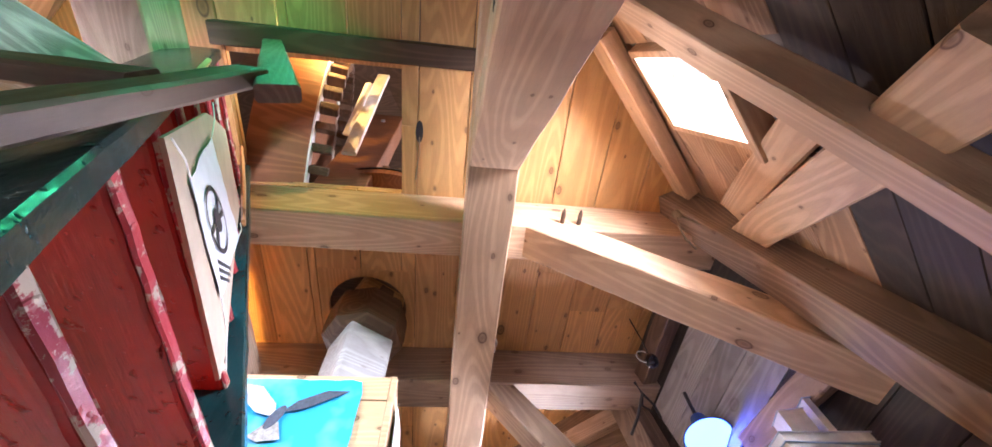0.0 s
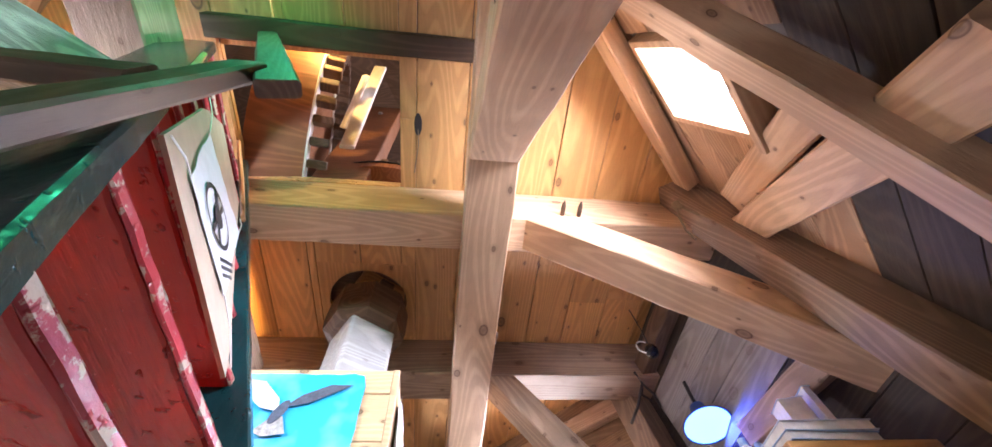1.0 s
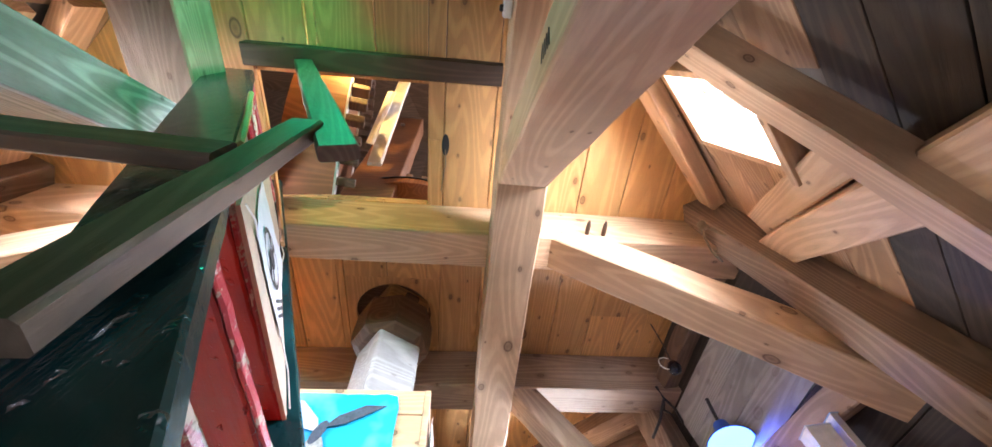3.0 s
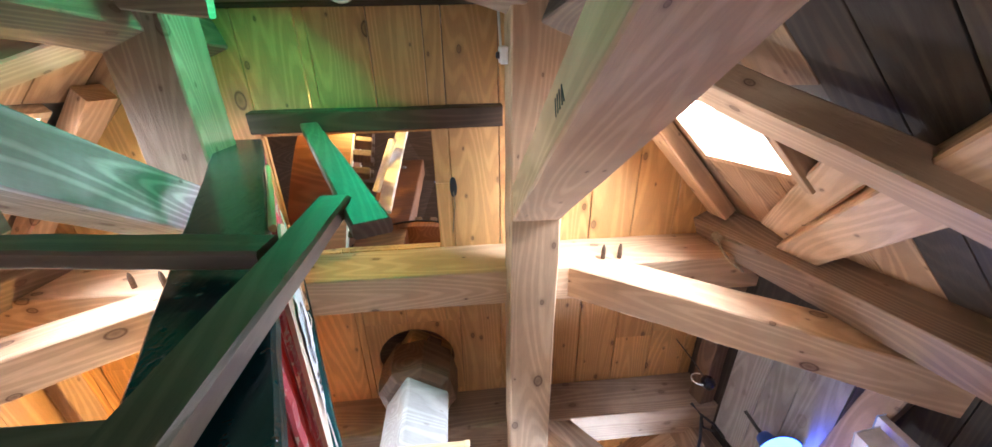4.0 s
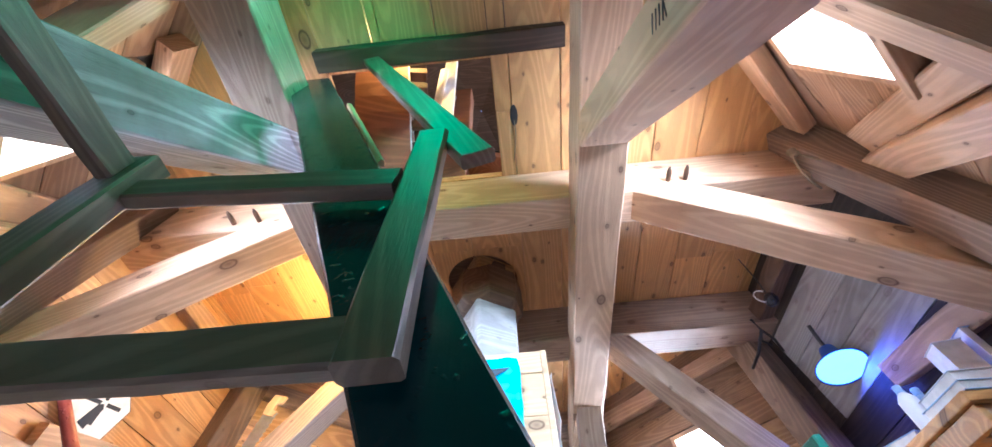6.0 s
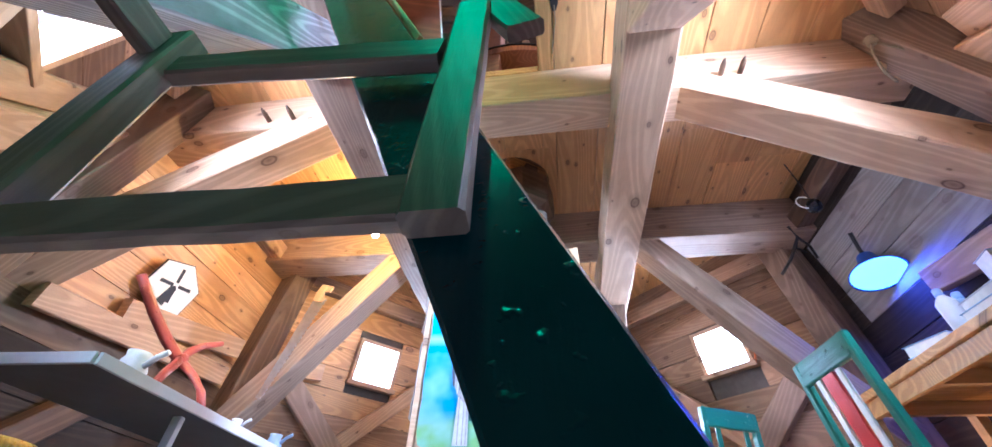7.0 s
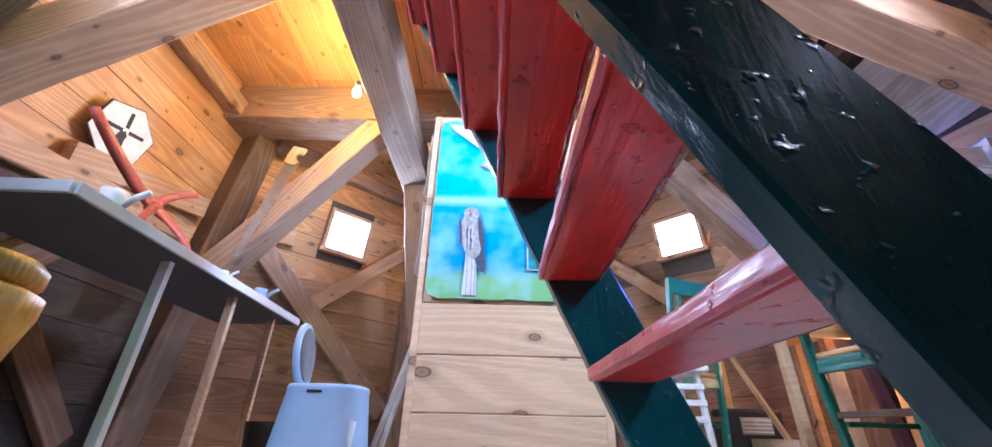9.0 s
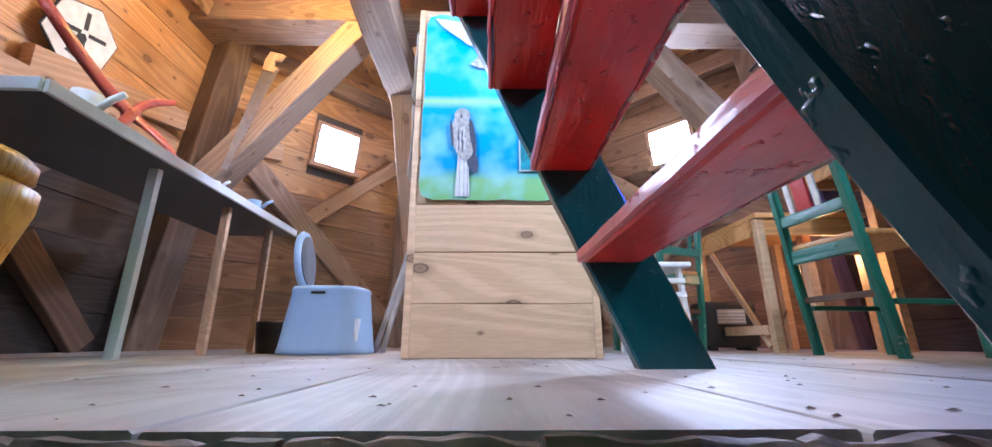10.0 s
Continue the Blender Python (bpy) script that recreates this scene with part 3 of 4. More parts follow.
stair = thing("stair", "steep open stair with green stringers and red treads", "stair", T((-0.2, 0.8, 0)))


def stringer(far, z0, z1):
    bm = bmesh.new()
    rg = random.Random(49 + far)
    n = 30
    rows = []
    for i in range(n + 1):
        z = z0 + (z1 - z0) * i / n
        j = lambda: rg.uniform(-0.0022, 0.0022)
        x0, x1 = west_x(z, far) + j(), east_x(z, far) + j()
        y0, y1 = (FAR0, FAR1) if far else (near_y(z), near_y(z) + NEAR_T)
        c = 0.006
        rows.append([bm.verts.new((x + 0.2, y - 0.8, z)) for x, y in ((x0, y0 + c), (x0 + c, y0), (x1 - c, y0), (x1, y0 + c), (x1, y1 - c), (x1 - c, y1), (x0 + c, y1), (x0, y1 - c))])
    for a, b in zip(rows, rows[1:]):
        for k in range(8):
            bm.faces.new((a[k], a[(k + 1) % 8], b[(k + 1) % 8], b[k]))
    bm.faces.new(list(reversed(rows[0])))
    bm.faces.new(rows[-1])
    return bm


def tread_board(x0, x1, y0, y1, z, th, seed):
    """A plank with worn, slightly wandering long edges and rounded arrises."""
    rg = random.Random(seed)
    bm = bmesh.new()
    rows = []
    n = 16
    for i in range(n + 1):
        y = y0 + (y1 - y0) * i / n
        d = 0.004 * math.sin(math.pi * i / n)
        a, b, c = x0 + rg.uniform(-0.0015, 0.0015), x1 - d + rg.uniform(-0.0025, 0.0025), 0.005
        rows.append([bm.verts.new((x + 0.2, y - 0.8, zz)) for x, zz in ((a + c, z), (b - c, z), (b, z + c), (b, z + th - c), (b - c, z + th - d * 0.6), (a + c, z + th), (a, z + th - c), (a, z + c))])
    for r0, r1 in zip(rows, rows[1:]):
        for k in range(8):
            bm.faces.new((r0[k], r1[k], r1[(k + 1) % 8], r0[(k + 1) % 8]))
    bm.faces.new(rows[0])
    bm.faces.new(list(reversed(rows[-1])))
    bmesh.ops.recalc_face_normals(bm, faces=bm.faces)
    return bm


part("stringer", stringer(False, -0.10, 2.45), M["green"], stair, "dark green glossy stringer")
part("stringer", stringer(True, 0.0, 2.50), M["green"], stair)
for i in range(9):
    zt = 0.250 + 0.2455 * i
    y0, xw, xe = near_y(zt) + NEAR_T - 0.004, west_x(zt, True), east_x(zt) - 0.014
    xw = min(xw, west_x(zt)) + 0.004
    tr = part("tread", tread_board(xw + 0.010, xe - 0.006, y0, FAR0 + 0.004, zt, 0.030, i), M["red"], stair)
    part("tread_edge", tread_board(xw - 0.004, xw + 0.010, y0 + 0.002, FAR0 + 0.002, zt - 0.001, 0.032, i + 30), M["rededge"], tr, "lightly chipped tread edge, pinkish with a painted-in sheen")
    part("tread_nosing", tread_board(xe - 0.006, xe + 0.004, y0 - 0.002, FAR0 + 0.002, zt + 0.002, 0.025, i + 60), M["pink"], tr, "chipped pinkish tread nosing")

# newel, handrail and guard rails
guard = thing("stair_guard", "brown wooden handrail and guard rails beside the stair", "railing", T((-0.3, 0.47, 0)))
def gbar(name, p0, p1, w, h, up, mat="rail", cham=0.006):
    o = Vector((-0.3, 0.47, 0))
    a, b = Vector(p0) - o, Vector(p1) - o
    return part(name, bar((b - a).length, w, h, cham, 8, 0.0015, int(p0[2] * 991)), M[mat], guard, "", along(a, b, up))


gbar("newel", (-0.378, 0.482, 0.512), (-0.385, 0.534, 1.245), 0.040, 0.076, (1, 0, 0))
gbar("handrail", (-0.270, 0.536, 1.095), (-0.845, 0.612, 2.49), 0.036, 0.086, (1, 0, 0.42))
gbar("guard_rail", (-0.380, 0.490, 0.553), (-1.075, 0.490, 0.566), 0.032, 0.076, (0, 0, 1))
gbar("guard_rail", (-0.425, 0.508, 0.965), (-1.085, 0.508, 1.045), 0.038, 0.074, (0, 0, 1))
gbar("guard_post", (-1.065, 0.495, 0.0), (-1.065, 0.495, 1.15), 0.060, 0.085, (1, 0, 0))
gbar("guard_rail", (-1.065, 0.46, 1.075), (-1.065, -0.20, 1.075), 0.038, 0.085, (0, 0, 1))


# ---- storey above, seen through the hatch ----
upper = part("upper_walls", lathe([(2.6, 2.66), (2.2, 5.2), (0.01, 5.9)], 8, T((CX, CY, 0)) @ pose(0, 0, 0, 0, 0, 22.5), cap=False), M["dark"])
tagged(upper, "dark boarded walls of the storey above", "wall", kind="structure")
# unseen area lamp added in place of daylight upstairs; no window is built
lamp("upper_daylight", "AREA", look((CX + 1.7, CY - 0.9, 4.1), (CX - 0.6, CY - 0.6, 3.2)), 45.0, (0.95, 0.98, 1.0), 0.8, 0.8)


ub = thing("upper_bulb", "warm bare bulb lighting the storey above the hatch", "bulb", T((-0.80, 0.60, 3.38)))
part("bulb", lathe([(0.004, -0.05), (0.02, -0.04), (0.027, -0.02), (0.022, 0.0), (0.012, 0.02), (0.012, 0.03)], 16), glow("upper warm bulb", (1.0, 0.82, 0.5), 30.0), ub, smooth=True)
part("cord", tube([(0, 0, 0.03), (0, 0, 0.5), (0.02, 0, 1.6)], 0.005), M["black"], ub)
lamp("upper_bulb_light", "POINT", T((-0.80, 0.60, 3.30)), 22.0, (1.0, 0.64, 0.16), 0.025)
M["gearwood"] = wood("red-brown gear wood", (0.20, 0.075, 0.03), (0.30, 0.12, 0.05), axis=2, grime=0.4, vary=0.1, knots=0.3)


def gear(name, label, radius, width, teeth, m, rim_mat):
    g = thing(name, label, "gear", m)
    part("disc", lathe([(0.12, 0), (radius, 0), (radius, width), (0.12, width)], 48), M["gearwood"], g)
    part("rim", lathe([(radius - 0.13, width + 0.002), (radius + 0.01, width + 0.002), (radius + 0.01, width + 0.012), (radius - 0.13, width + 0.012), (radius - 0.13, width + 0.002)], 48, cap=False), rim_mat, g)
    for i in range(teeth):
        a = 2 * math.pi * i / teeth
        part("cog", boxed((radius - 0.10, -0.026, width + 0.012), (radius - 0.02, 0.026, width + 0.13), 0.008), M["dark"], g, "", pose(0, 0, 0, 0, 0, math.degrees(a)))
    return g


gear("great_gear", "large dark brown gear wheel with a white rim and wooden cogs", 0.85, 0.34, 36, T((-1.32, 1.55, 3.42)) @ pose(0, 0, 0, 0, 82, 10), M["white"])
gear("lantern_gear", "dark brown ring gear lying level with iron studs", 0.76, 0.07, 40, T((-0.42, 2.20, 2.95)), M["iron"])
for x0, z0, x1, z1 in ((-0.62, 2.9, -0.56, 3.9), (-0.74, 3.3, -0.60, 3.5)):
    timber("white_lath", (x0, 1.3, z0), (x1, 0.95, z1), 0.10, 0.03, M["white"], "white painted board of the sail gear above", "board", up=(0, -1, 0.3), kind="structure")
timber("upper_post", (-0.651, 1.543, 2.62), (-0.651, 1.543, 4.6), 0.17, 0.340, M["gearwood"], "dark brown post in the storey above", "post", up=(1, 0, 0), kind="structure")
part("upper_bolt", lathe([(0.022, 0), (0.022, 0.012), (0.012, 0.02)], 6, T((-0.651, 1.453, 4.325)) @ pose(0, 0, 0, 90, 0, 0)), M["steel"])
tagged(bpy.data.objects["upper_bolt"], "steel bolt head in the dark post above", "bolt")
# dark plate added over the shaft's hole so the gap looks unlit
part("hole_plate", boxed((SX - 0.36, SY - 0.36, CEIL + 0.075), (SX + 0.36, SY + 0.36, CEIL + 0.09), 0), M["dark"], ceiling)

# ---- on the casing: printed posters, drawn as plain shapes ----
def poster_mat():
    m, t, b = nodes("printed poster")
    co = t.nodes.new("ShaderNodeTexCoord")
    sep = t.nodes.new("ShaderNodeSeparateXYZ")
    t.links.new(co.outputs["Generated"], sep.inputs[0])
    n = add(t, "ShaderNodeTexNoise", Scale=5.0, Detail=3.0)
    t.links.new(co.outputs["Object"], n.inputs["Vector"])
    base = ramp(t, sep.outputs["Z"], [(0.0, (0.20, 0.42, 0.16)), (0.10, (0.22, 0.45, 0.20)), (0.16, (0.02, 0.30, 0.55)), (0.46, (0.02, 0.36, 0.75)), (0.50, (0.35, 0.6, 0.25)), (0.53, (0.03, 0.42, 0.75)), (1.0, (0.01, 0.42, 0.80))])
    cloud = ramp(t, n.outputs[0], [(0.48, (0, 0, 0)), (0.75, (0.8, 0.8, 0.8))])
    t.links.new(mix(t, cloud, base, (0.35, 0.68, 0.85)), b.inputs["Base Color"])
    b.inputs["Roughness"].default_value = 0.25
    return m


poster = thing("poster", "glossy blue printed poster with curled edges on the casing", "poster", T((CX, 1.82, 0)))


def sheet(x0, x1, z0, z1, y, nx=10, nz=14, curl=0.008, seed=1):
    bm = bmesh.new()
    rg = random.Random(seed)
    g = []
    for i in range(nx + 1):
        col = []
        for j in range(nz + 1):
            u, v = i / nx, j / nz
            e = max(0.0, abs(u - 0.5) * 2 - 0.75) * 4 + max(0.0, abs(v - 0.5) * 2 - 0.85) * 4
            ix = x0 + (x1 - x0) * u + (rg.uniform(-0.003, 0.003) if i in (0, nx) else 0)
            iz = z0 + (z1 - z0) * v + (rg.uniform(-0.004, 0.004) if j in (0, nz) else 0)
            if i in (0, nx) and j in (0, nz):
                ix += 0.012 if i == 0 else -0.012
                iz += 0.012 if j == 0 else -0.012
            col.append(bm.verts.new((ix, y - curl * e * rg.uniform(0.2, 1) - 0.001, iz)))
        g.append(col)
    for i in range(nx):
        for j in range(nz):
            bm.faces.new((g[i][j], g[i + 1][j], g[i + 1][j + 1], g[i][j + 1]))
    geo = bmesh.ops.extrude_face_region(bm, geom=bm.faces[:])
    bmesh.ops.translate(bm, vec=(0, 0.0015, 0), verts=[v for v in geo["geom"] if isinstance(v, bmesh.types.BMVert)])
    bmesh.ops.recalc_face_normals(bm, faces=bm.faces)
    return bm


PX0, PX1, PZ0, PZ1 = -0.795 - CX, -0.235 - CX, 0.60, 1.485
part("sheet", sheet(PX0, PX1, PZ0, PZ1, -0.008), poster_mat(), poster)
M["print_grey"] = plain("printed grey", (0.42, 0.40, 0.38), 0.4, spread=0.45, scale=60)
M["print_dark"] = plain("printed dark grey", (0.07, 0.08, 0.12), 0.4, spread=0.4, scale=60)
M["print_pale"] = plain("printed pale", (0.62, 0.64, 0.66), 0.4, spread=0.2, scale=40)
M["print_teal"] = plain("printed teal", (0.02, 0.25, 0.32), 0.4, spread=0.6, scale=30)
FL = pose(0, -0.0165, 0, 90, 0, 0)


def shape(name, pts, mat, z=0.0):
    part(name, plate(pts, 0.0012, FL @ T((0, 0, z))), M[mat], poster)


def oval(cx, cy, rx, ry, n=18, tilt=0.0):
    return [(cx + rx * math.cos(a) * math.cos(tilt) - ry * math.sin(a) * math.sin(tilt), cy + rx * math.cos(a) * math.sin(tilt) + ry * math.sin(a) * math.cos(tilt)) for a in (2 * math.pi * i / n for i in range(n))]


ox = -0.625 - CX
shape("printed_shape", [(ox - 0.028, 0.612), (ox + 0.03, 0.612), (ox + 0.024, 0.80), (ox - 0.018, 0.80)], "print_pale")
shape("printed_shape", oval(ox + 0.035, 0.78, 0.022, 0.075, tilt=0.25), "print_dark", 0.0015)
shape("printed_shape", oval(ox, 0.87, 0.045, 0.105, tilt=0.15), "print_grey", 0.003)
shape("printed_shape", oval(ox - 0.004, 0.97, 0.033, 0.032), "print_grey", 0.0045)
for k in range(9):
    rx, rz = ox - 0.026 + 0.0075 * (k % 5) + 0.004 * (k // 5), 0.80 + 0.03 * (k // 5) + 0.011 * (k % 3)
    shape("printed_shape", [(rx, rz), (rx + 0.004, rz + 0.002), (rx + 0.006, rz + 0.055), (rx + 0.002, rz + 0.055)], "print_dark" if k % 2 else "print_pale", 0.0045)
for k in (-0.012, 0.006, 0.020):
    shape("printed_shape", [(ox + k, 0.615), (ox + k + 0.004, 0.615), (ox + k + 0.002, 0.795), (ox + k - 0.001, 0.795)], "print_grey", 0.0015)
shape("printed_shape", oval(ox + 0.040, 0.875, 0.011, 0.080, tilt=0.14), "print_dark", 0.0045)
shape("printed_shape", oval(ox - 0.046, 0.885, 0.006, 0.060, tilt=0.10), "print_dark", 0.0045)
shape("printed_shape", [(ox - 0.012, 0.965), (ox - 0.004, 0.955), (ox - 0.006, 0.975)], "ink", 0.006)
wx = -0.53 - CX
shape("printed_shape", oval(wx, 1.30, 0.022, 0.055, tilt=-0.4), "print_dark", 0.003)
shape("printed_shape", [(wx, 1.30), (wx - 0.08, 1.32), (wx - 0.20, 1.42), (wx - 0.23, 1.46), (wx - 0.10, 1.44), (wx - 0.02, 1.36)], "print_pale", 0.0015)
shape("printed_shape", [(wx + 0.01, 1.32), (wx + 0.10, 1.34), (wx + 0.25, 1.425), (wx + 0.16, 1.425), (wx + 0.06, 1.375)], "print_dark", 0.0015)
shape("printed_shape", [(wx - 0.02, 1.28), (wx - 0.07, 1.22), (wx - 0.03, 1.20), (wx + 0.05, 1.21), (wx + 0.02, 1.28)], "print_grey", 0.0015)
shape("printed_shape", [(PX1 - 0.16, 0.72), (PX1 - 0.03, 0.72), (PX1 - 0.03, 1.0), (PX1 - 0.16, 1.0)], "print_pale", 0.001)
shape("printed_shape", [(PX1 - 0.155, 0.725), (PX1 - 0.035, 0.725), (PX1 - 0.035, 0.84), (PX1 - 0.155, 0.86)], "print_teal", 0.003)
for z0, z1 in ((0.72, 1.08), (1.10, 1.46)):
    sp = part("side_leaflet", sheet(0.06, 0.40, z0, z1, 0.0, 6, 6, 0.012, int(z0 * 10)), M["paper"], None, "", T((-0.838, 1.83, 0)) @ pose(0, 0, 0, 0, 0, 90))
    sp.matrix_world = T((-0.846, 1.80, 0)) @ pose(0, 0, 0, 0, 0, 90) @ Matrix.Diagonal((1, -1, 1, 1))
    tagged(sp, "white printed leaflet pinned to the side of the casing", "leaflet", "leaflets on the casing")
sp = part("side_leaflet", sheet(0.05, 0.45, 1.05, 1.45, 0.0, 6, 6, 0.02, 8), M["paper"], None, "", T((-0.096, 1.82, 0)) @ pose(0, 0, 0, 0, 0, 90))
tagged(sp, "white printed leaflet pinned to the side of the casing", "leaflet", "leaflets on the casing")

# ---- board and paper hung on the front of the stair ----
M["hardboard"] = plain("beige hardboard", (0.50, 0.40, 0.30), 0.75, spread=0.12, scale=9)
# the board lies on the nosings: x along the stair's width, y up its slope
def on_stair(y, z, off=0.006):
    return Vector((east_x(z) + off, y, z))


BX = Vector((0, 1, 0))
BY = Vector((-0.432, 0, 1)).normalized()
B0 = on_stair(0.60, 0.95)
BOARD = T(B0) @ Matrix((BX, BY, BX.cross(BY))).transposed().to_4x4()


def flat(y, z):
    q = on_stair(y, z) - B0
    return (q.dot(BX), q.dot(BY))


sb = part("notice_board", plate([flat(*p) for p in ((0.598, 0.955), (1.10, 0.868), (1.135, 0.99), (1.15, 1.40), (1.175, 1.80), (0.87, 1.86), (0.735, 1.575), (0.70, 1.48))], 0.009), M["hardboard"], None, "", BOARD)
tagged(sb, "slanting beige hardboard sheet tied to the front of the stair", "board")
batten = timber("batten", on_stair(1.245, 1.80, 0.018), on_stair(1.13, 2.38, 0.018), 0.036, 0.016, M["pine_x"], "thin raw pine batten beside the notice board", "batten", up=(0.9, 0, 0.4))
batten_low = timber("batten", on_stair(0.575, 1.20, 0.014), on_stair(0.61, 1.80, 0.014), 0.020, 0.018, M["pine_x"], "thin raw pine batten along the stair's edge", "batten", up=(0.9, 0, 0.4))
notice = thing("notice", "white paper notice with a round black emblem hung on strings", "notice", BOARD @ T((0, 0, 0.012)))
quad = [flat(*p) for p in ((0.712, 1.035), (1.022, 1.038), (1.160, 1.55), (0.755, 1.435))]


def paper_sheet(q, n=10):
    """A sheet between four corners, with gently waving edges."""
    rg = random.Random(12)
    bm = bmesh.new()
    g = []
    for i in range(n + 1):
        row = []
        for j in range(n + 1):
            u, v = i / n, j / n
            p = [(q[0][k] * (1 - u) + q[1][k] * u) * (1 - v) + (q[3][k] * (1 - u) + q[2][k] * u) * v for k in (0, 1)]
            edge = max(abs(u - 0.5), abs(v - 0.5)) * 2
            row.append(bm.verts.new((p[0] + 0.004 * math.sin(9 * v) * (edge > 0.95), p[1], 0.004 * edge ** 4 * rg.uniform(0.3, 1.2))))
        g.append(row)
    for i in range(n):
        for j in range(n):
            bm.faces.new((g[i][j], g[i + 1][j], g[i + 1][j + 1], g[i][j + 1]))
    geo = bmesh.ops.extrude_face_region(bm, geom=bm.faces[:])
    bmesh.ops.translate(bm, vec=(0, 0, -0.0012), verts=[v for v in geo["geom"] if isinstance(v, bmesh.types.BMVert)])
    bmesh.ops.recalc_face_normals(bm, faces=bm.faces)
    return bm


part("sheet", paper_sheet(quad), M["paper"], notice)
EC = Vector(flat(0.915, 1.225))
EA = (Vector(quad[2]) - Vector(quad[0])).normalized()
EMB = T((EC.x, EC.y, 0.0)) @ pose(0, 0, 0, 0, 0, math.degrees(math.atan2(EA.y, EA.x)))
RX, RY = 0.150, 0.088
bm = bmesh.new()
angles = [2 * math.pi * i / 36 for i in range(36)]
vo = [bm.verts.new((RX * math.cos(a), RY * math.sin(a), 0.0036)) for a in angles]
vi = [bm.verts.new(((RX - 0.014) * math.cos(a), (RY - 0.014) * math.sin(a), 0.0036)) for a in angles]
for i in range(36):
    bm.faces.new((vo[i], vo[(i + 1) % 36], vi[(i + 1) % 36], vi[i]))
part("emblem_ring", bm, M["ink"], notice, "", EMB)
for a in (24, 68, 204, 248):
    part("emblem_bar", plate([(0.02, -0.008), (0.115, -0.013), (0.115, 0.013), (0.02, 0.008)], 0.0008, T((0, 0, 0.0032))), M["ink"], notice, "", EMB @ Matrix.Diagonal((1, 0.62, 1, 1)) @ pose(0, 0, 0, 0, 0, a))
part("emblem_dot", plate(oval(0, 0, 0.055, 0.030), 0.0008, T((0, 0, 0.0038))), M["ink"], notice, "", EMB)
for k in range(3):
    part("print_line", plate([(-0.10, -0.005), (0.10 - 0.03 * k, -0.005), (0.10 - 0.03 * k, 0.005), (-0.10, 0.005)], 0.0008, T((0, 0, 0.0032))), M["ink"], notice, "", EMB @ T((0.03, -0.118 - 0.02 * k, 0)))
for q, r in ((quad[3], flat(0.70, 1.60)), (quad[0], flat(0.605, 0.97)), (quad[1], flat(1.11, 0.90)), (quad[2], flat(1.17, 1.66))):
    part("string", tube([(q[0], q[1], 0.004), (0.5 * (q[0] + r[0]), 0.5 * (q[1] + r[1]), 0.010), (r[0], r[1], 0.004)], 0.002, 6), M["white"], notice)

# carved tally strokes on the knee brace
def tally():
    d = (Vector((0.275, -0.11, 0.66)) - Vector((0.275, 1.09, 2.30))).normalized()
    n = Vector((0, -0.807, 0.59))
    c = Vector((0.1535, 1.09, 2.30)) + d * 1.335
    ob = thing("tally_marks", "carved black tally strokes on the grey brace", "carving", T(c))
    for i, s in enumerate((-0.045, -0.024, -0.003, 0.018, 0.036)):
        a = d * s - n * 0.022
        b2 = d * (s + (0.008 if i < 4 else -0.010)) + n * 0.022
        part("stroke", bar((b2 - a).length, 0.004, 0.003, 0.001, 2, 0.0004, i), M["ink"], ob, "", along(a, b2, (-1, 0, 0)))


tally()


# ---- lamps ----
def bulkhead(name, label, m, colour, power):
    l = thing(name, label, "lamp", m, kind="")
    part("base", lathe([(0.06, 0), (0.065, 0.01), (0.06, 0.03), (0.045, 0.035)], 20), M["white"], l, smooth=True)
    part("globe", lathe([(0.045, 0.03), (0.05, 0.05), (0.045, 0.09), (0.028, 0.112), (0.004, 0.118)], 20), glow("lit globe " + name, colour, power) if power else M["glass"], l, smooth=True)
    part("guard_ring", lathe([(0.052, 0.03), (0.056, 0.034), (0.052, 0.038), (0.048, 0.034)], 20, cap=False), M["steel"], l, smooth=True)
    return l


bulkhead("bulkhead_lamp", "green-glowing glass bulkhead lamp on the dark tie beam", T((-0.54, 0.0, 2.32)) @ pose(0, 0, 0, 180, 0, 0), (0.12, 1.0, 0.6), 9.0)
lamp("green_light", "AREA", look((-0.54, 0.03, 2.19), (-1.02, 0.56, 1.78)), 6.0, (0.01, 1.0, 0.42), 0.10)
bulkhead("bulkhead_lamp", "unlit clear glass bulkhead lamp beside the beam", T((0.43, 2.60, 2.56)) @ pose(0, 0, 0, 180, 0, 0), (1, 1, 1), 0.0)

sl = thing("bare_bulb", "small glowing warm bulb on the side of the beam", "bulb", T((-1.44, 2.22, 2.08)))
part("bulb", lathe([(0.004, -0.05), (0.02, -0.04), (0.027, -0.02), (0.022, 0.0), (0.012, 0.02), (0.012, 0.03)], 16), glow("warm bulb", (1.0, 0.82, 0.5), 30.0), sl, smooth=True)
part("socket", lathe([(0.016, 0.03), (0.018, 0.035), (0.018, 0.07), (0.01, 0.075)], 16), M["black"], sl, smooth=True)
lamp("warm_bulb_light", "POINT", T((-1.50, 2.22, 2.12)), 34.0, (1.0, 0.64, 0.16), 0.03)

dl = thing("desk_lamp", "clip-on spot lamp with a glowing blue-white face", "lamp", look((1.70, 2.47, 1.70), (1.62, 2.33, 0.95)))
part("shade", lathe([(0.03, 0.16), (0.045, 0.15), (0.06, 0.08), (0.15, 0.0), (0.152, -0.006), (0.142, -0.002)], 28, cap=False), plain("blue shade", (0.05, 0.16, 0.7), 0.4), dl, smooth=True)
part("face", lathe([(0.002, -0.004), (0.14, -0.003), (0.142, 0.0), (0.002, 0.002)], 28), glow("lit face", (0.13, 0.36, 1.0), 3.2), dl, smooth=True)
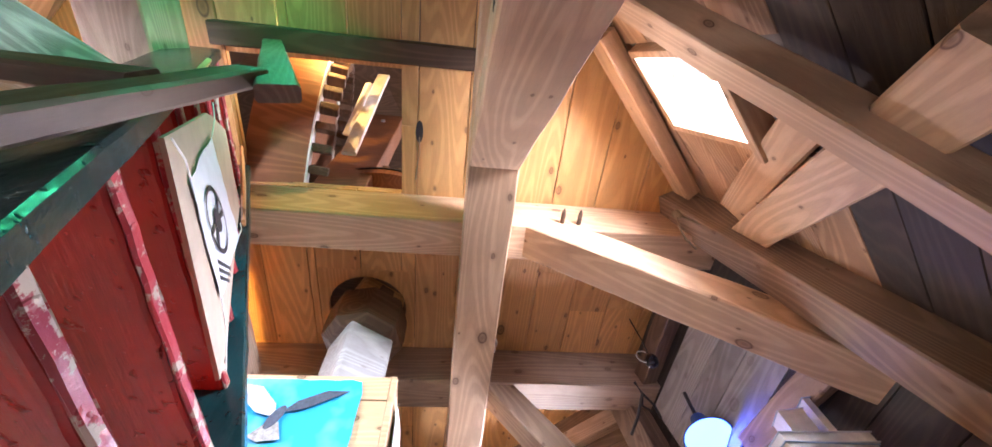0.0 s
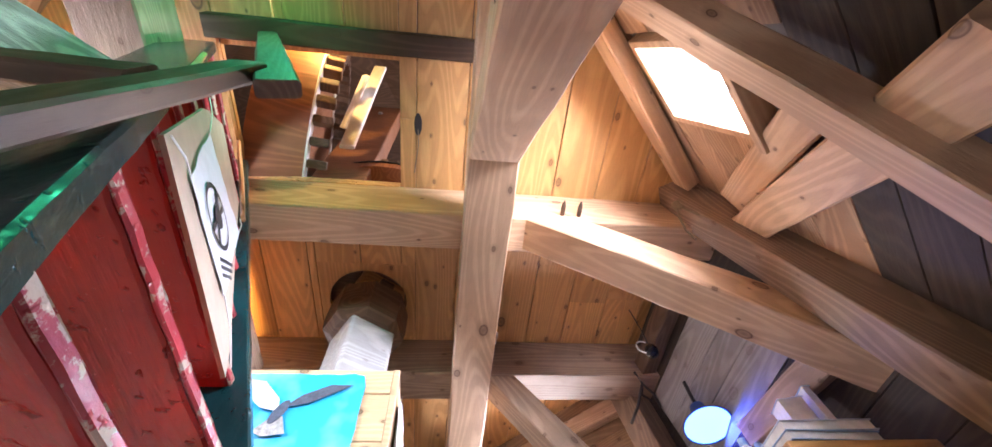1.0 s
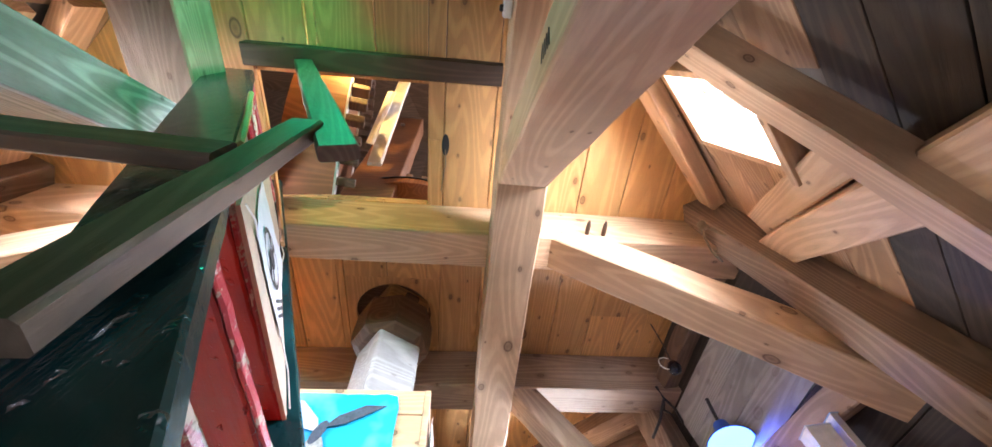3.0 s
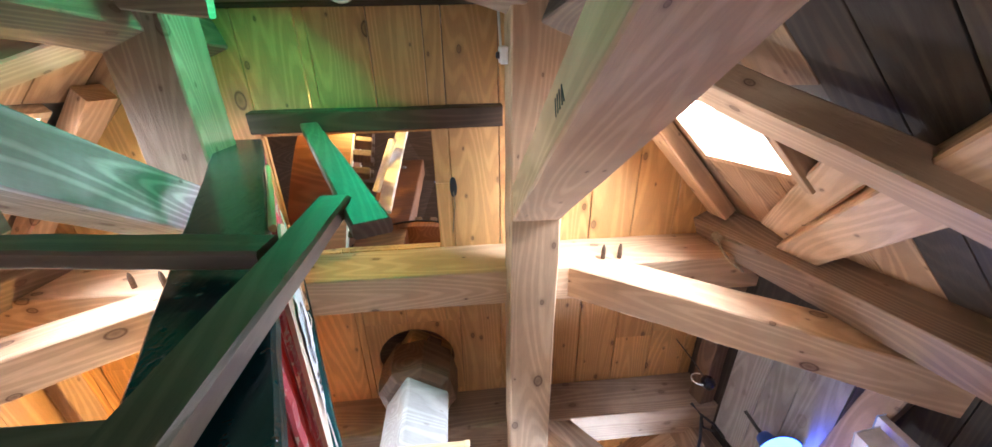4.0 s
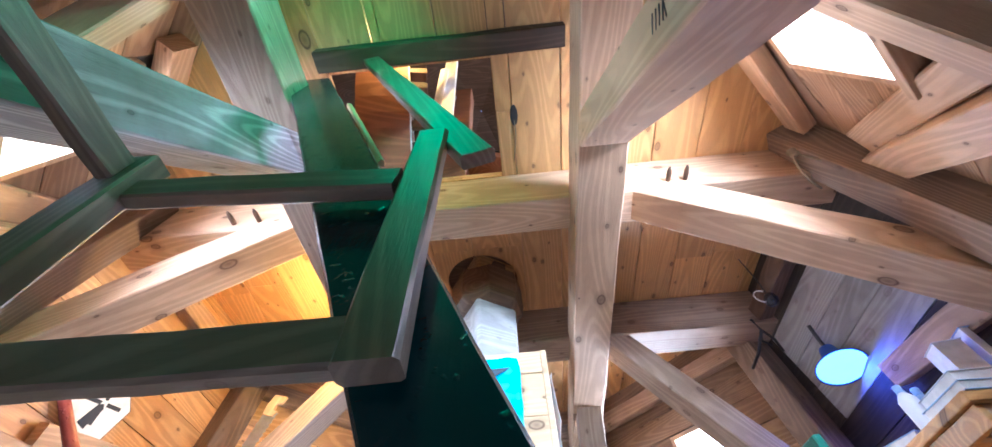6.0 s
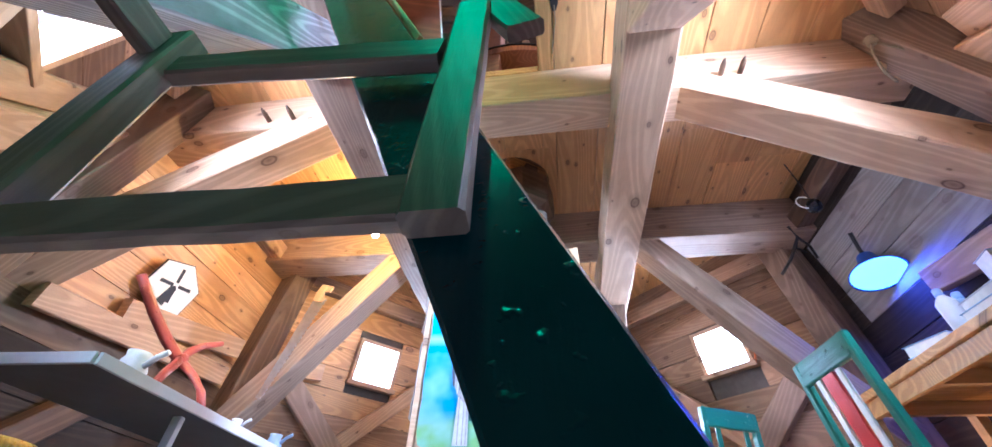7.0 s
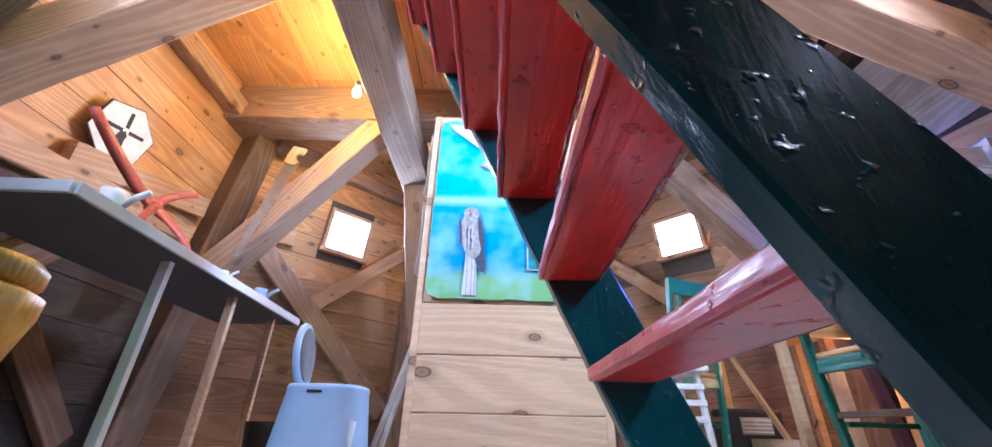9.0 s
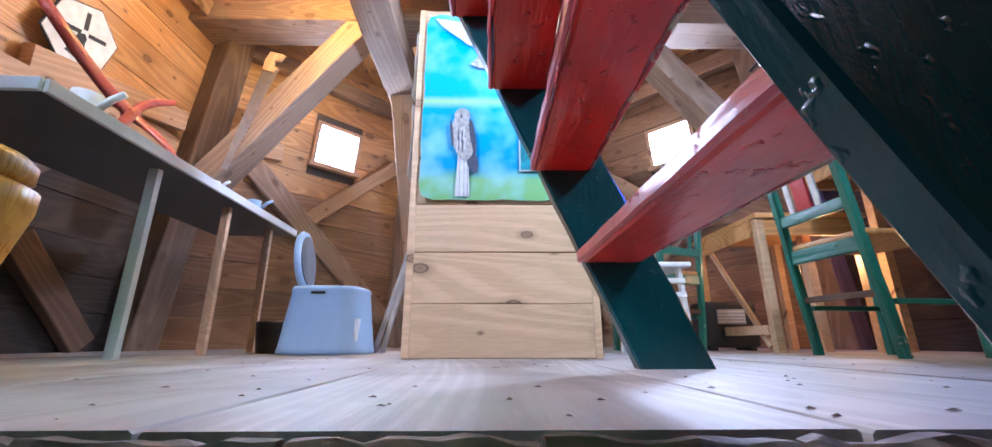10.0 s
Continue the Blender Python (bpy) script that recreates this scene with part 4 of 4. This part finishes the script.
part("stem", tube([(0, 0, 0.15), (0.0, 0.02, 0.22), (0.0, 0.08, 0.30)], 0.012), M["black"], dl)
lamp("blue_light", "AREA", look((1.69, 2.455, 1.685), (1.62, 2.33, 0.95)), 7.0, (0.05, 0.10, 1.0), 0.26)

bl = thing("black_spot", "small black spot bulb hanging from a white wire ring", "lamp", T((1.46, 2.29, 2.12)))
part("body", lathe([(0.004, -0.05), (0.035, -0.04), (0.045, -0.01), (0.04, 0.02), (0.02, 0.045), (0.004, 0.05)], 18), plain("black gloss", (0.01, 0.012, 0.02), 0.12), bl, smooth=True)
part("ring", tube([(0.05 * math.cos(a) - 0.04, 0.0, 0.05 * math.sin(a) + 0.03) for a in (math.pi * 0.3 + i * 0.35 for i in range(13))], 0.004), M["white"], bl)
part("cord", tube([(0, 0, 0.05), (0.02, 0.02, 0.2), (0.03, 0.05, 0.46)], 0.004), M["black"], bl)

sw = thing("switch_box", "grey switch box screwed to the side of the beam", "switch", T((0.142, 0.27, 2.17)))
part("body", boxed((-0.03, -0.035, -0.045), (0.004, 0.035, 0.045), 0.006), M["white"], sw)
part("knob", lathe([(0.014, 0), (0.014, 0.012), (0.01, 0.016)], 14, pose(-0.03, 0, -0.005, 0, -90, 0)), M["black"], sw)
part("cable", tube([(-0.012, 0.0, 0.045), (-0.012, -0.03, 0.12), (-0.01, -0.12, 0.20), (-0.01, -0.3, 0.30)], 0.006), M["white"], sw)

# tripod-like iron hooks on the corner, and a rope on the beam end
ck = thing("iron_hook", "dark forged iron hook with dangling chain under the beam", "hook", T((1.50, 2.66, 2.16)))
part("stem", tube([(0, 0, 0.10), (0.02, 0.0, 0.0), (-0.02, 0.12, -0.10), (-0.03, 0.28, -0.12)], 0.011), M["iron"], ck, smooth=True)
part("prong", tube([(0.02, 0, 0.0), (0.10, 0.05, -0.05), (0.14, 0.10, -0.12)], 0.009), M["iron"], ck, smooth=True)
part("prong", tube([(0.02, 0, 0.0), (0.04, 0.10, -0.02), (0.13, 0.16, -0.02)], 0.008), M["iron"], ck, smooth=True)
rp = thing("rope", "thin hemp rope knotted round the beam end", "rope", T((1.40, 1.30, 2.30)))
part("knot", lathe([(0.01, -0.03), (0.026, -0.02), (0.02, 0.0), (0.028, 0.015), (0.012, 0.03)], 12), M["rope"], rp, smooth=True)
part("strand", tube([(0, 0, 0), (-0.03, 0.02, -0.10), (-0.04, 0.04, -0.22), (-0.02, 0.05, -0.30)], 0.006), M["rope"], rp, smooth=True)
part("strand", tube([(0, 0, 0), (0.08, 0.0, -0.10), (0.18, 0.0, -0.22), (0.32, -0.02, -0.42), (0.42, -0.04, -0.62)], 0.007), M["rope"], rp, smooth=True)


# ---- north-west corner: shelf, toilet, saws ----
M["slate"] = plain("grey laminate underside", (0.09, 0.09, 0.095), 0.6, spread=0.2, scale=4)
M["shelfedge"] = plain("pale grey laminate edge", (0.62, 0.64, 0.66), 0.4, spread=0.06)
sh = thing("work_shelf", "grey laminate work shelf on thin legs along the wall", "shelf", T((-1.75, 1.29, 0)) @ pose(0, 0, 0, 0, 0, 92))
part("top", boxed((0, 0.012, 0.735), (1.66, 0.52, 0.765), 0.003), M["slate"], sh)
part("front_edge", boxed((-0.002, -0.004, 0.733), (1.662, 0.012, 0.775), 0.003), M["shelfedge"], sh, "pale edge strip")
part("side_edge", boxed((-0.014, 0.012, 0.733), (0.0, 0.52, 0.775), 0.003), M["shelfedge"], sh)
for x, y in ((0.55, 0.10), (1.05, 0.10), (1.50, 0.10)):
    part("leg", boxed((x - 0.014, y - 0.02, 0.0), (x + 0.014, y + 0.02, 0.735), 0.003), M["shelfedge"] if x < 0.6 else M["beam"], sh)

wc = thing("camping_toilet", "pale blue plastic camping toilet with its lid raised", "toilet", T((-1.35, 2.50, 0)))
def squircle(rx, ry, n=28):
    return [(rx * math.copysign(abs(math.cos(a)) ** 0.6, math.cos(a)), ry * math.copysign(abs(math.sin(a)) ** 0.6, math.sin(a))) for a in (2 * math.pi * i / n for i in range(n))]


def loft(levels, n=28):
    bm = bmesh.new()
    rings = [[bm.verts.new((x, y, z)) for x, y in squircle(rx, ry, n)] for rx, ry, z in levels]
    for a, b in zip(rings, rings[1:]):
        for i in range(n):
            bm.faces.new((a[i], a[(i + 1) % n], b[(i + 1) % n], b[i]))
    bm.faces.new(list(reversed(rings[0])))
    bm.faces.new(rings[-1])
    return bm


part("bucket", loft([(0.215, 0.2, 0.0), (0.222, 0.207, 0.012), (0.216, 0.2, 0.03), (0.182, 0.17, 0.305), (0.186, 0.174, 0.315), (0.178, 0.166, 0.33), (0.12, 0.11, 0.335)]), M["bluepl"], wc, smooth=True)
part("grip", boxed((-0.045, -0.180, 0.288), (0.025, -0.164, 0.302), 0.003), M["black"], wc)
part("lid", lathe([(0.10, 0), (0.158, 0.0), (0.165, 0.012), (0.158, 0.028), (0.10, 0.032)], 32, T((-0.185, 0.0, 0.48)) @ pose(0, 0, 0, 0, 84, 8)), M["bluepl"], wc, smooth=True)
part("lid_inner", lathe([(0.002, 0.0), (0.135, 0.0), (0.135, 0.036), (0.002, 0.036)], 32, T((-0.186, 0.0, 0.48)) @ pose(0, 0, 0, 0, 84, 8)), plain("grey lid lining", (0.2, 0.22, 0.25), 0.4), wc)
part("flush_label", boxed((0.172, -0.15, 0.06), (0.19, -0.06, 0.17), 0.004), M["paper"], wc)
bk = part("black_bucket", lathe([(0.09, 0), (0.095, 0.01), (0.11, 0.16), (0.105, 0.165)], 20, T((-1.68, 2.62, 0))), M["black"], None, "", None, True)
tagged(bk, "small black bucket beside the toilet", "bucket")

hexs = thing("hexagonal_sign", "white hexagonal sign with a black mill emblem", "sign", wall_pose(4) @ T((0.05, 1.67, -0.06)) @ pose(0, 0, 0, 0, 180, 8))
part("plate", plate([(0.19 * math.cos(a), 0.19 * math.sin(a)) for a in (math.pi / 6 + i * math.pi / 3 for i in range(6))], 0.012), M["white"], hexs)
part("border", plate([(0.198 * math.cos(a), 0.198 * math.sin(a)) for a in (math.pi / 6 + i * math.pi / 3 for i in range(6))], 0.008), M["ink"], hexs)
for a in (20, 110, 200, 290):
    part("sail_bar", boxed((0.02, -0.011, 0.012), (0.115, 0.011, 0.0145), 0), M["ink"], hexs, "", T((0, 0.02, 0)) @ pose(0, 0, 0, 0, 0, a))
part("mill_shape", plate([(-0.03, -0.12), (0.03, -0.12), (0.024, 0.0), (0, 0.02), (-0.024, 0.0)], 0.003, T((0, 0, 0.012))), M["ink"], hexs)

bs = thing("bow_saw", "old frame saw with red curved wooden arms leaning on the shelf", "saw", T((-2.096, 1.905, 1.021)))
def arm(pts, w):
    bm = bmesh.new()
    n = len(pts)
    rows = []
    for i, p in enumerate(pts):
        p = Vector(p)
        d = (Vector(pts[min(i + 1, n - 1)]) - Vector(pts[max(i - 1, 0)])).normalized()
        s = d.cross(Vector((1, 0, 0))).normalized()
        wd = w * (0.6 + 0.4 * math.sin(math.pi * (i + 0.6) / n))
        rows.append([bm.verts.new(p + s * wd * a + Vector((b * 0.016, 0, 0))) for a, b in ((-1, -0.6), (-0.6, -1), (0.6, -1), (1, -0.6), (1, 0.6), (0.6, 1), (-0.6, 1), (-1, 0.6))])
    for a, b in zip(rows, rows[1:]):
        for k in range(8):
            bm.faces.new((a[k], a[(k + 1) % 8], b[(k + 1) % 8], b[k]))
    bm.faces.new(list(reversed(rows[0])))
    bm.faces.new(rows[-1])
    bmesh.ops.recalc_face_normals(bm, faces=bm.faces)
    return bm


part("arm", arm([(-0.09, -0.36, 0.275), (-0.078, -0.30, 0.222), (-0.058, -0.215, 0.148), (-0.03, -0.11, 0.068), (0, 0.0, 0.0), (0.07, 0.045, -0.055), (0.15, 0.055, -0.13), (0.215, 0.048, -0.235)], 0.026), M["redsaw"], bs, smooth=True)
part("arm", arm([(0.22, -0.27, -0.235), (0.14, -0.17, -0.13), (0.06, -0.07, -0.05), (0.0, 0.0, 0.01), (-0.01, 0.04, 0.07), (0.0, 0.09, 0.12), (0.03, 0.16, 0.165)], 0.020), M["redsaw"], bs, smooth=True)
part("hub", lathe([(0.03, -0.022), (0.034, -0.018), (0.034, 0.018), (0.03, 0.022)], 18, pose(0, 0, 0, 0, 90, 0)), M["redsaw"], bs, smooth=True)

hs = thing("hand_saw", "old hand saw with a pale wooden grip hung on the brace", "saw", along((-2.00, 2.712, 1.92), (-2.20, 2.712, 1.14), (0, -1, 0)))
part("blade", plate([(0.06, -0.055)] + [p for i in range(24) for p in ((0.06 + i * 0.032, 0.055 - i * 0.0012), (0.076 + i * 0.032, 0.044 - i * 0.0012))] + [(0.83, 0.02), (0.83, -0.02)], 0.003), M["steel"], hs)
part("grip", plate([(-0.06, -0.05), (0.02, -0.062), (0.09, -0.05), (0.09, 0.03), (0.05, 0.045), (0.045, 0.01), (0.0, 0.0), (-0.01, 0.04), (-0.06, 0.05)], 0.022, T((0, 0, -0.009))), M["spruce"], hs)
for i, (y, z, s, mt) in enumerate(((1.55, 0.775, 1.0, "white"), (2.25, 0.775, 0.6, "white"), (2.62, 0.775, 0.8, "bluepl"))):
    jr = thing("shelf_jar" if i else "bone_china_jug", "small pale pot on the shelf", "pot", T((-1.92, y, z)))
    part("body", lathe([(0.03 * s, 0), (0.05 * s, 0.01), (0.06 * s, 0.05 * s), (0.04 * s, 0.10 * s), (0.045 * s, 0.12 * s)], 18), M[mt], jr, smooth=True)
    part("spout", tube([(0.05 * s, 0, 0.06 * s), (0.09 * s, 0, 0.1 * s), (0.13 * s, 0, 0.12 * s)], 0.012 * s), M[mt], jr, smooth=True)

yp = thing("yellow_newel", "turned yellow varnished wooden newel on the floor", "post", T((-1.62, 1.04, 0)) @ Matrix.Diagonal((1, 1, 0.93, 1)))
part("body", lathe([(0.10, 0), (0.105, 0.03), (0.10, 0.08), (0.125, 0.22), (0.155, 0.36), (0.155, 0.40), (0.13, 0.415)], 26), M["yellow"], yp, smooth=True)
part("cap", lathe([(0.13, 0.415), (0.142, 0.43), (0.142, 0.462), (0.125, 0.48), (0.05, 0.488)], 26), M["yellow"], yp, "orange-brown cap", smooth=True)

# slats leaning left of the casing
for i, (x, z) in enumerate(((-0.98, 1.0), (-1.02, 0.86))):
    sl2 = timber("leaning_lath", (x - 0.12, 2.62, 0.0), (x + 0.10, 2.70, z), 0.03, 0.015, M["pale"], "thin pale lath leaning beside the casing", "lath", up=(0, -1, 0))

# ---- north-east: table, books, chairs, heater ----
M["orange"] = wood("varnished pine table", (0.58, 0.28, 0.08), (0.74, 0.42, 0.15), axis=0, grime=0.15, vary=0.1, rough=0.35)
tb = thing("table", "varnished pine work table against the wall", "table", T((0.95, 2.42, 0)) @ pose(0, 0, 0, 0, 0, 0))
part("top", boxed((0.0, 0.0, 0.715), (0.62, 0.75, 0.745), 0.004), M["orange"], tb)
for x, y in ((0.03, 0.04), (0.03, 0.70), (0.58, 0.04), (0.58, 0.70)):
    part("leg", boxed((x - 0.022, y - 0.022, 0), (x + 0.022, y + 0.022, 0.715), 0.003), M["spruce"], tb)
part("apron", boxed((0.0, 0.06, 0.62), (0.02, 0.70, 0.715), 0.002), M["orange"], tb)
part("apron", boxed((0.03, 0.02, 0.62), (0.58, 0.04, 0.715), 0.002), M["orange"], tb)
part("stretcher", boxed((0.0, 0.06, 0.09), (0.025, 0.70, 0.14), 0.003), M["spruce"], tb)
part("cross_brace", bar(0.75, 0.03, 0.02, 0.002, 2, 0.001, 1), M["spruce"], tb, "", along((0.03, 0.1, 0.03), (0.03, 0.55, 0.62), (1, 0, 0)))
# added warm fill light below the table top; no lamp stands there
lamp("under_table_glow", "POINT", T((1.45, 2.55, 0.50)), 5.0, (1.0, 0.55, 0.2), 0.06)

wb = thing("workbench", "honey-coloured pine workbench shelf below the lamp", "bench", T((1.24, 1.53, 0)))
part("top", boxed((0.0, 0.0, 0.962), (0.58, 1.08, 1.0), 0.005), M["orange"], wb)
part("front_rail", boxed((0.02, 0.02, 0.89), (0.045, 1.06, 0.962), 0.003), M["orange"], wb)
for y in (0.15, 0.55, 0.95):
    part("bracket", boxed((0.05, y - 0.015, 0.90), (0.55, y + 0.015, 0.962), 0.003), M["spruce"], wb)
for x, y in ((0.06, 0.05), (0.06, 1.03), (0.52, 0.05), (0.52, 1.03)):
    part("leg", boxed((x - 0.025, y - 0.025, 0), (x + 0.025, y + 0.025, 0.962), 0.003), M["spruce"], wb)
for i, (x, y, w, d, h, rz, mt) in enumerate(((1.44, 1.64, 0.37, 0.22, 0.035, 2, "bluepl"), (1.45, 1.635, 0.36, 0.21, 0.04, -1, "paper"), (1.655, 1.83, 0.12, 0.11, 0.36, -12, "paper"), (1.37, 2.02, 0.22, 0.18, 0.05, 24, "bluepl"), (1.745, 1.80, 0.045, 0.11, 0.40, -8, "bluepl"))):
    z = 1.0 + (0.037 if i == 1 else 0.0)
    bk2 = thing("book", "pale stack of printed matter lying on the workbench", "book", T((x, y, z)) @ pose(0, 0, 0, 0, 0, rz), "books on the workbench")
    part("page_block", boxed((-w / 2 + 0.006, -d / 2 + 0.006, 0.002), (w / 2 - 0.006, d / 2 - 0.006, h - 0.002), 0), M["white"], bk2)
    part("cover", boxed((-w / 2, -d / 2, h - 0.002), (w / 2, d / 2, h), 0), M[mt], bk2)
    part("cover", boxed((-w / 2, -d / 2, 0), (w / 2, d / 2, 0.002), 0), M[mt], bk2)
for i in range(3):
    bt = thing("bottle", "small pale plastic bottle standing on the workbench", "bottle", T((1.33 + i * 0.09, 1.84 + 0.05 * (i % 2) - 0.02 * i, 1.0)), "bottles on the workbench")
    part("body", lathe([(0.03, 0), (0.035, 0.01), (0.035, 0.14), (0.015, 0.17)], 18), M["paper" if i != 1 else "bluepl"], bt, smooth=True)
    part("cap", lathe([(0.016, 0.17), (0.016, 0.2), (0.012, 0.204)], 14), M["bluepl"], bt, smooth=True)


def slat_chair(name, label, m, frame_mat, slat_mats):
    c = thing(name, label, "chair", m, "chairs by the table")
    for x in (-0.175, 0.175):
        part("back_post", bar(1.0, 0.034, 0.036, 0.006, 6, 0.002, int(x * 99)), frame_mat, c, "", along((x, 0.0, 0.0), (x * 0.93, -0.11, 1.0), (0, -1, 0)))
        part("front_leg", bar(0.45, 0.034, 0.034, 0.006, 4, 0.002, int(x * 77)), frame_mat, c, "", along((x, 0.36, 0.0), (x, 0.36, 0.45), (0, -1, 0)))
        part("side_rail", bar(0.33, 0.022, 0.022, 0.004, 3, 0.001, int(x * 55)), frame_mat, c, "", along((x, 0.015, 0.2), (x, 0.345, 0.2)))
    part("top_rail", boxed((-0.17, -0.120, 0.90), (0.17, -0.094, 1.0), 0.008), frame_mat, c)
    part("back_rail", boxed((-0.155, -0.078, 0.56), (0.155, -0.054, 0.61), 0.005), frame_mat, c)
    part("seat_rail", boxed((-0.16, -0.058, 0.39), (0.16, -0.032, 0.45), 0.004), frame_mat, c)
    part("lower_rail", boxed((-0.16, -0.036, 0.22), (0.16, -0.014, 0.245), 0.004), M["dark"], c)
    part("seat", boxed((-0.19, -0.05, 0.45), (0.19, 0.38, 0.475), 0.008), M["orange"], c, "yellow wooden seat")
    for x, w, mt in slat_mats:
        part("slat", bar(0.30, w, 0.012, 0.003, 2, 0.0006, int(x * 999)), mt, c, "", along((x, -0.068, 0.605), (x, -0.104, 0.905), (0, -1, 0)))
    return c


M["redslat"] = paint("bright red slat", (0.62, 0.03, 0.02), (0.5, 0.4, 0.3), 0.8)
chair = slat_chair("ladder_chair", "green painted chair with red and white back slats", T((0.93, 1.94, 0)) @ pose(0, 0, 0, 0, 0, -84), M["greenworn"], ((-0.085, 0.03, M["white"]), (-0.02, 0.075, M["redslat"]), (0.045, 0.03, M["white"])))
slat_chair("ladder_chair", "plain green painted chair beside the table", T((0.62, 2.78, 0)) @ pose(0, 0, 0, 0, 0, 25), M["greenworn"], ((-0.09, 0.03, M["greenworn"]), (0.09, 0.03, M["greenworn"])))
wch = thing("white_stool", "white slatted wooden stool behind the stair", "stool", T((0.34, 2.45, 0)))
for x in (-0.13, 0.13):
    for y in (-0.12, 0.12):
        part("leg", bar(0.42, 0.026, 0.026, 0.004, 2, 0.001, 3), M["white"], wch, "", along((x, y, 0), (x * 0.85, y * 0.85, 0.42), (0, 1, 0)))
for i in range(3):
    part("slat", boxed((-0.13, -0.13 , 0.20 + i * 0.07), (0.13, -0.108, 0.225 + i * 0.07), 0.003), M["white"], wch)
part("seat", boxed((-0.16, -0.15, 0.42), (0.16, 0.15, 0.445), 0.006), M["white"], wch)
ht = thing("heater", "black electric heater with a pale vent standing on the floor", "heater", T((1.0, 2.98, 0)))
part("body", boxed((-0.17, -0.09, 0.02), (0.17, 0.09, 0.30), 0.02), M["black"], ht)
part("vent", boxed((-0.09, -0.094, 0.16), (0.09, -0.088, 0.25), 0.002), M["steel"], ht)
for i in range(4):
    part("louvre", boxed((-0.085, -0.102, 0.172 + i * 0.02), (0.085, -0.094, 0.178 + i * 0.02), 0), M["white"], ht)
for x in (-0.12, 0.12):
    part("foot", boxed((x - 0.02, -0.08, 0), (x + 0.02, 0.08, 0.02), 0.002), M["black"], ht)
# orange strap by the window, and loose sprigs of dirt on the floor
st = part("strap", tube([on_wall(1, -0.33, 1.95, -0.05), on_wall(1, -0.36, 1.82, -0.06), on_wall(1, -0.30, 1.66, -0.05)], 0.009), plain("orange strap", (0.8, 0.22, 0.06), 0.6), None, "", None, True)
tagged(st, "orange strap hanging beside the window", "strap")


def crumbs():
    rg = random.Random(21)
    bm = bmesh.new()
    for i in range(150):
        x, y = rg.uniform(-1.3, 0.6), 0.62 + rg.random() ** 1.6 * 1.3
        if -0.86 < x < -0.07 and y > 1.78:
            continue
        s = rg.uniform(0.0015, 0.006)
        a = rg.uniform(0, 3.1)
        pts = [(s * rg.uniform(0.6, 1.6) * math.cos(a + k * 1.26), s * rg.uniform(0.5, 1.0) * math.sin(a + k * 1.26)) for k in range(5)]
        lo = [bm.verts.new((x + p, y + q, 0.0005)) for p, q in pts]
        top = bm.verts.new((x, y, s * 0.5))
        for k in range(5):
            bm.faces.new((lo[k], lo[(k + 1) % 5], top))
    return bm


tagged(part("floor_dirt", crumbs(), M["dark"]), "dark crumbs and bark scattered on the floor boards", "dirt", kind="stuff")

# finger slot in a ceiling plank, with a pull cord
hh = thing("finger_slot", "dark oval finger slot with a cord in a ceiling plank", "slot", T((-0.13, 1.02, CEIL)))
part("slot", plate(oval(0, 0, 0.022, 0.065), 0.004, T((0, 0, -0.004))), M["black"], hh)
part("cord", tube([(0.0, 0.03, -0.005), (0.004, 0.12, -0.007), (-0.01, 0.22, -0.006), (-0.02, 0.30, -0.005)], 0.003, 6), M["rope"], hh)

# unseen fill lamp added below the stair well, to lift the tread undersides
lamp("lower_daylight", "AREA", look((-0.75, -0.15, -1.7), (-0.65, 0.8, 1.0)), 6.5, (0.93, 0.97, 1.0), 0.9, 0.9)
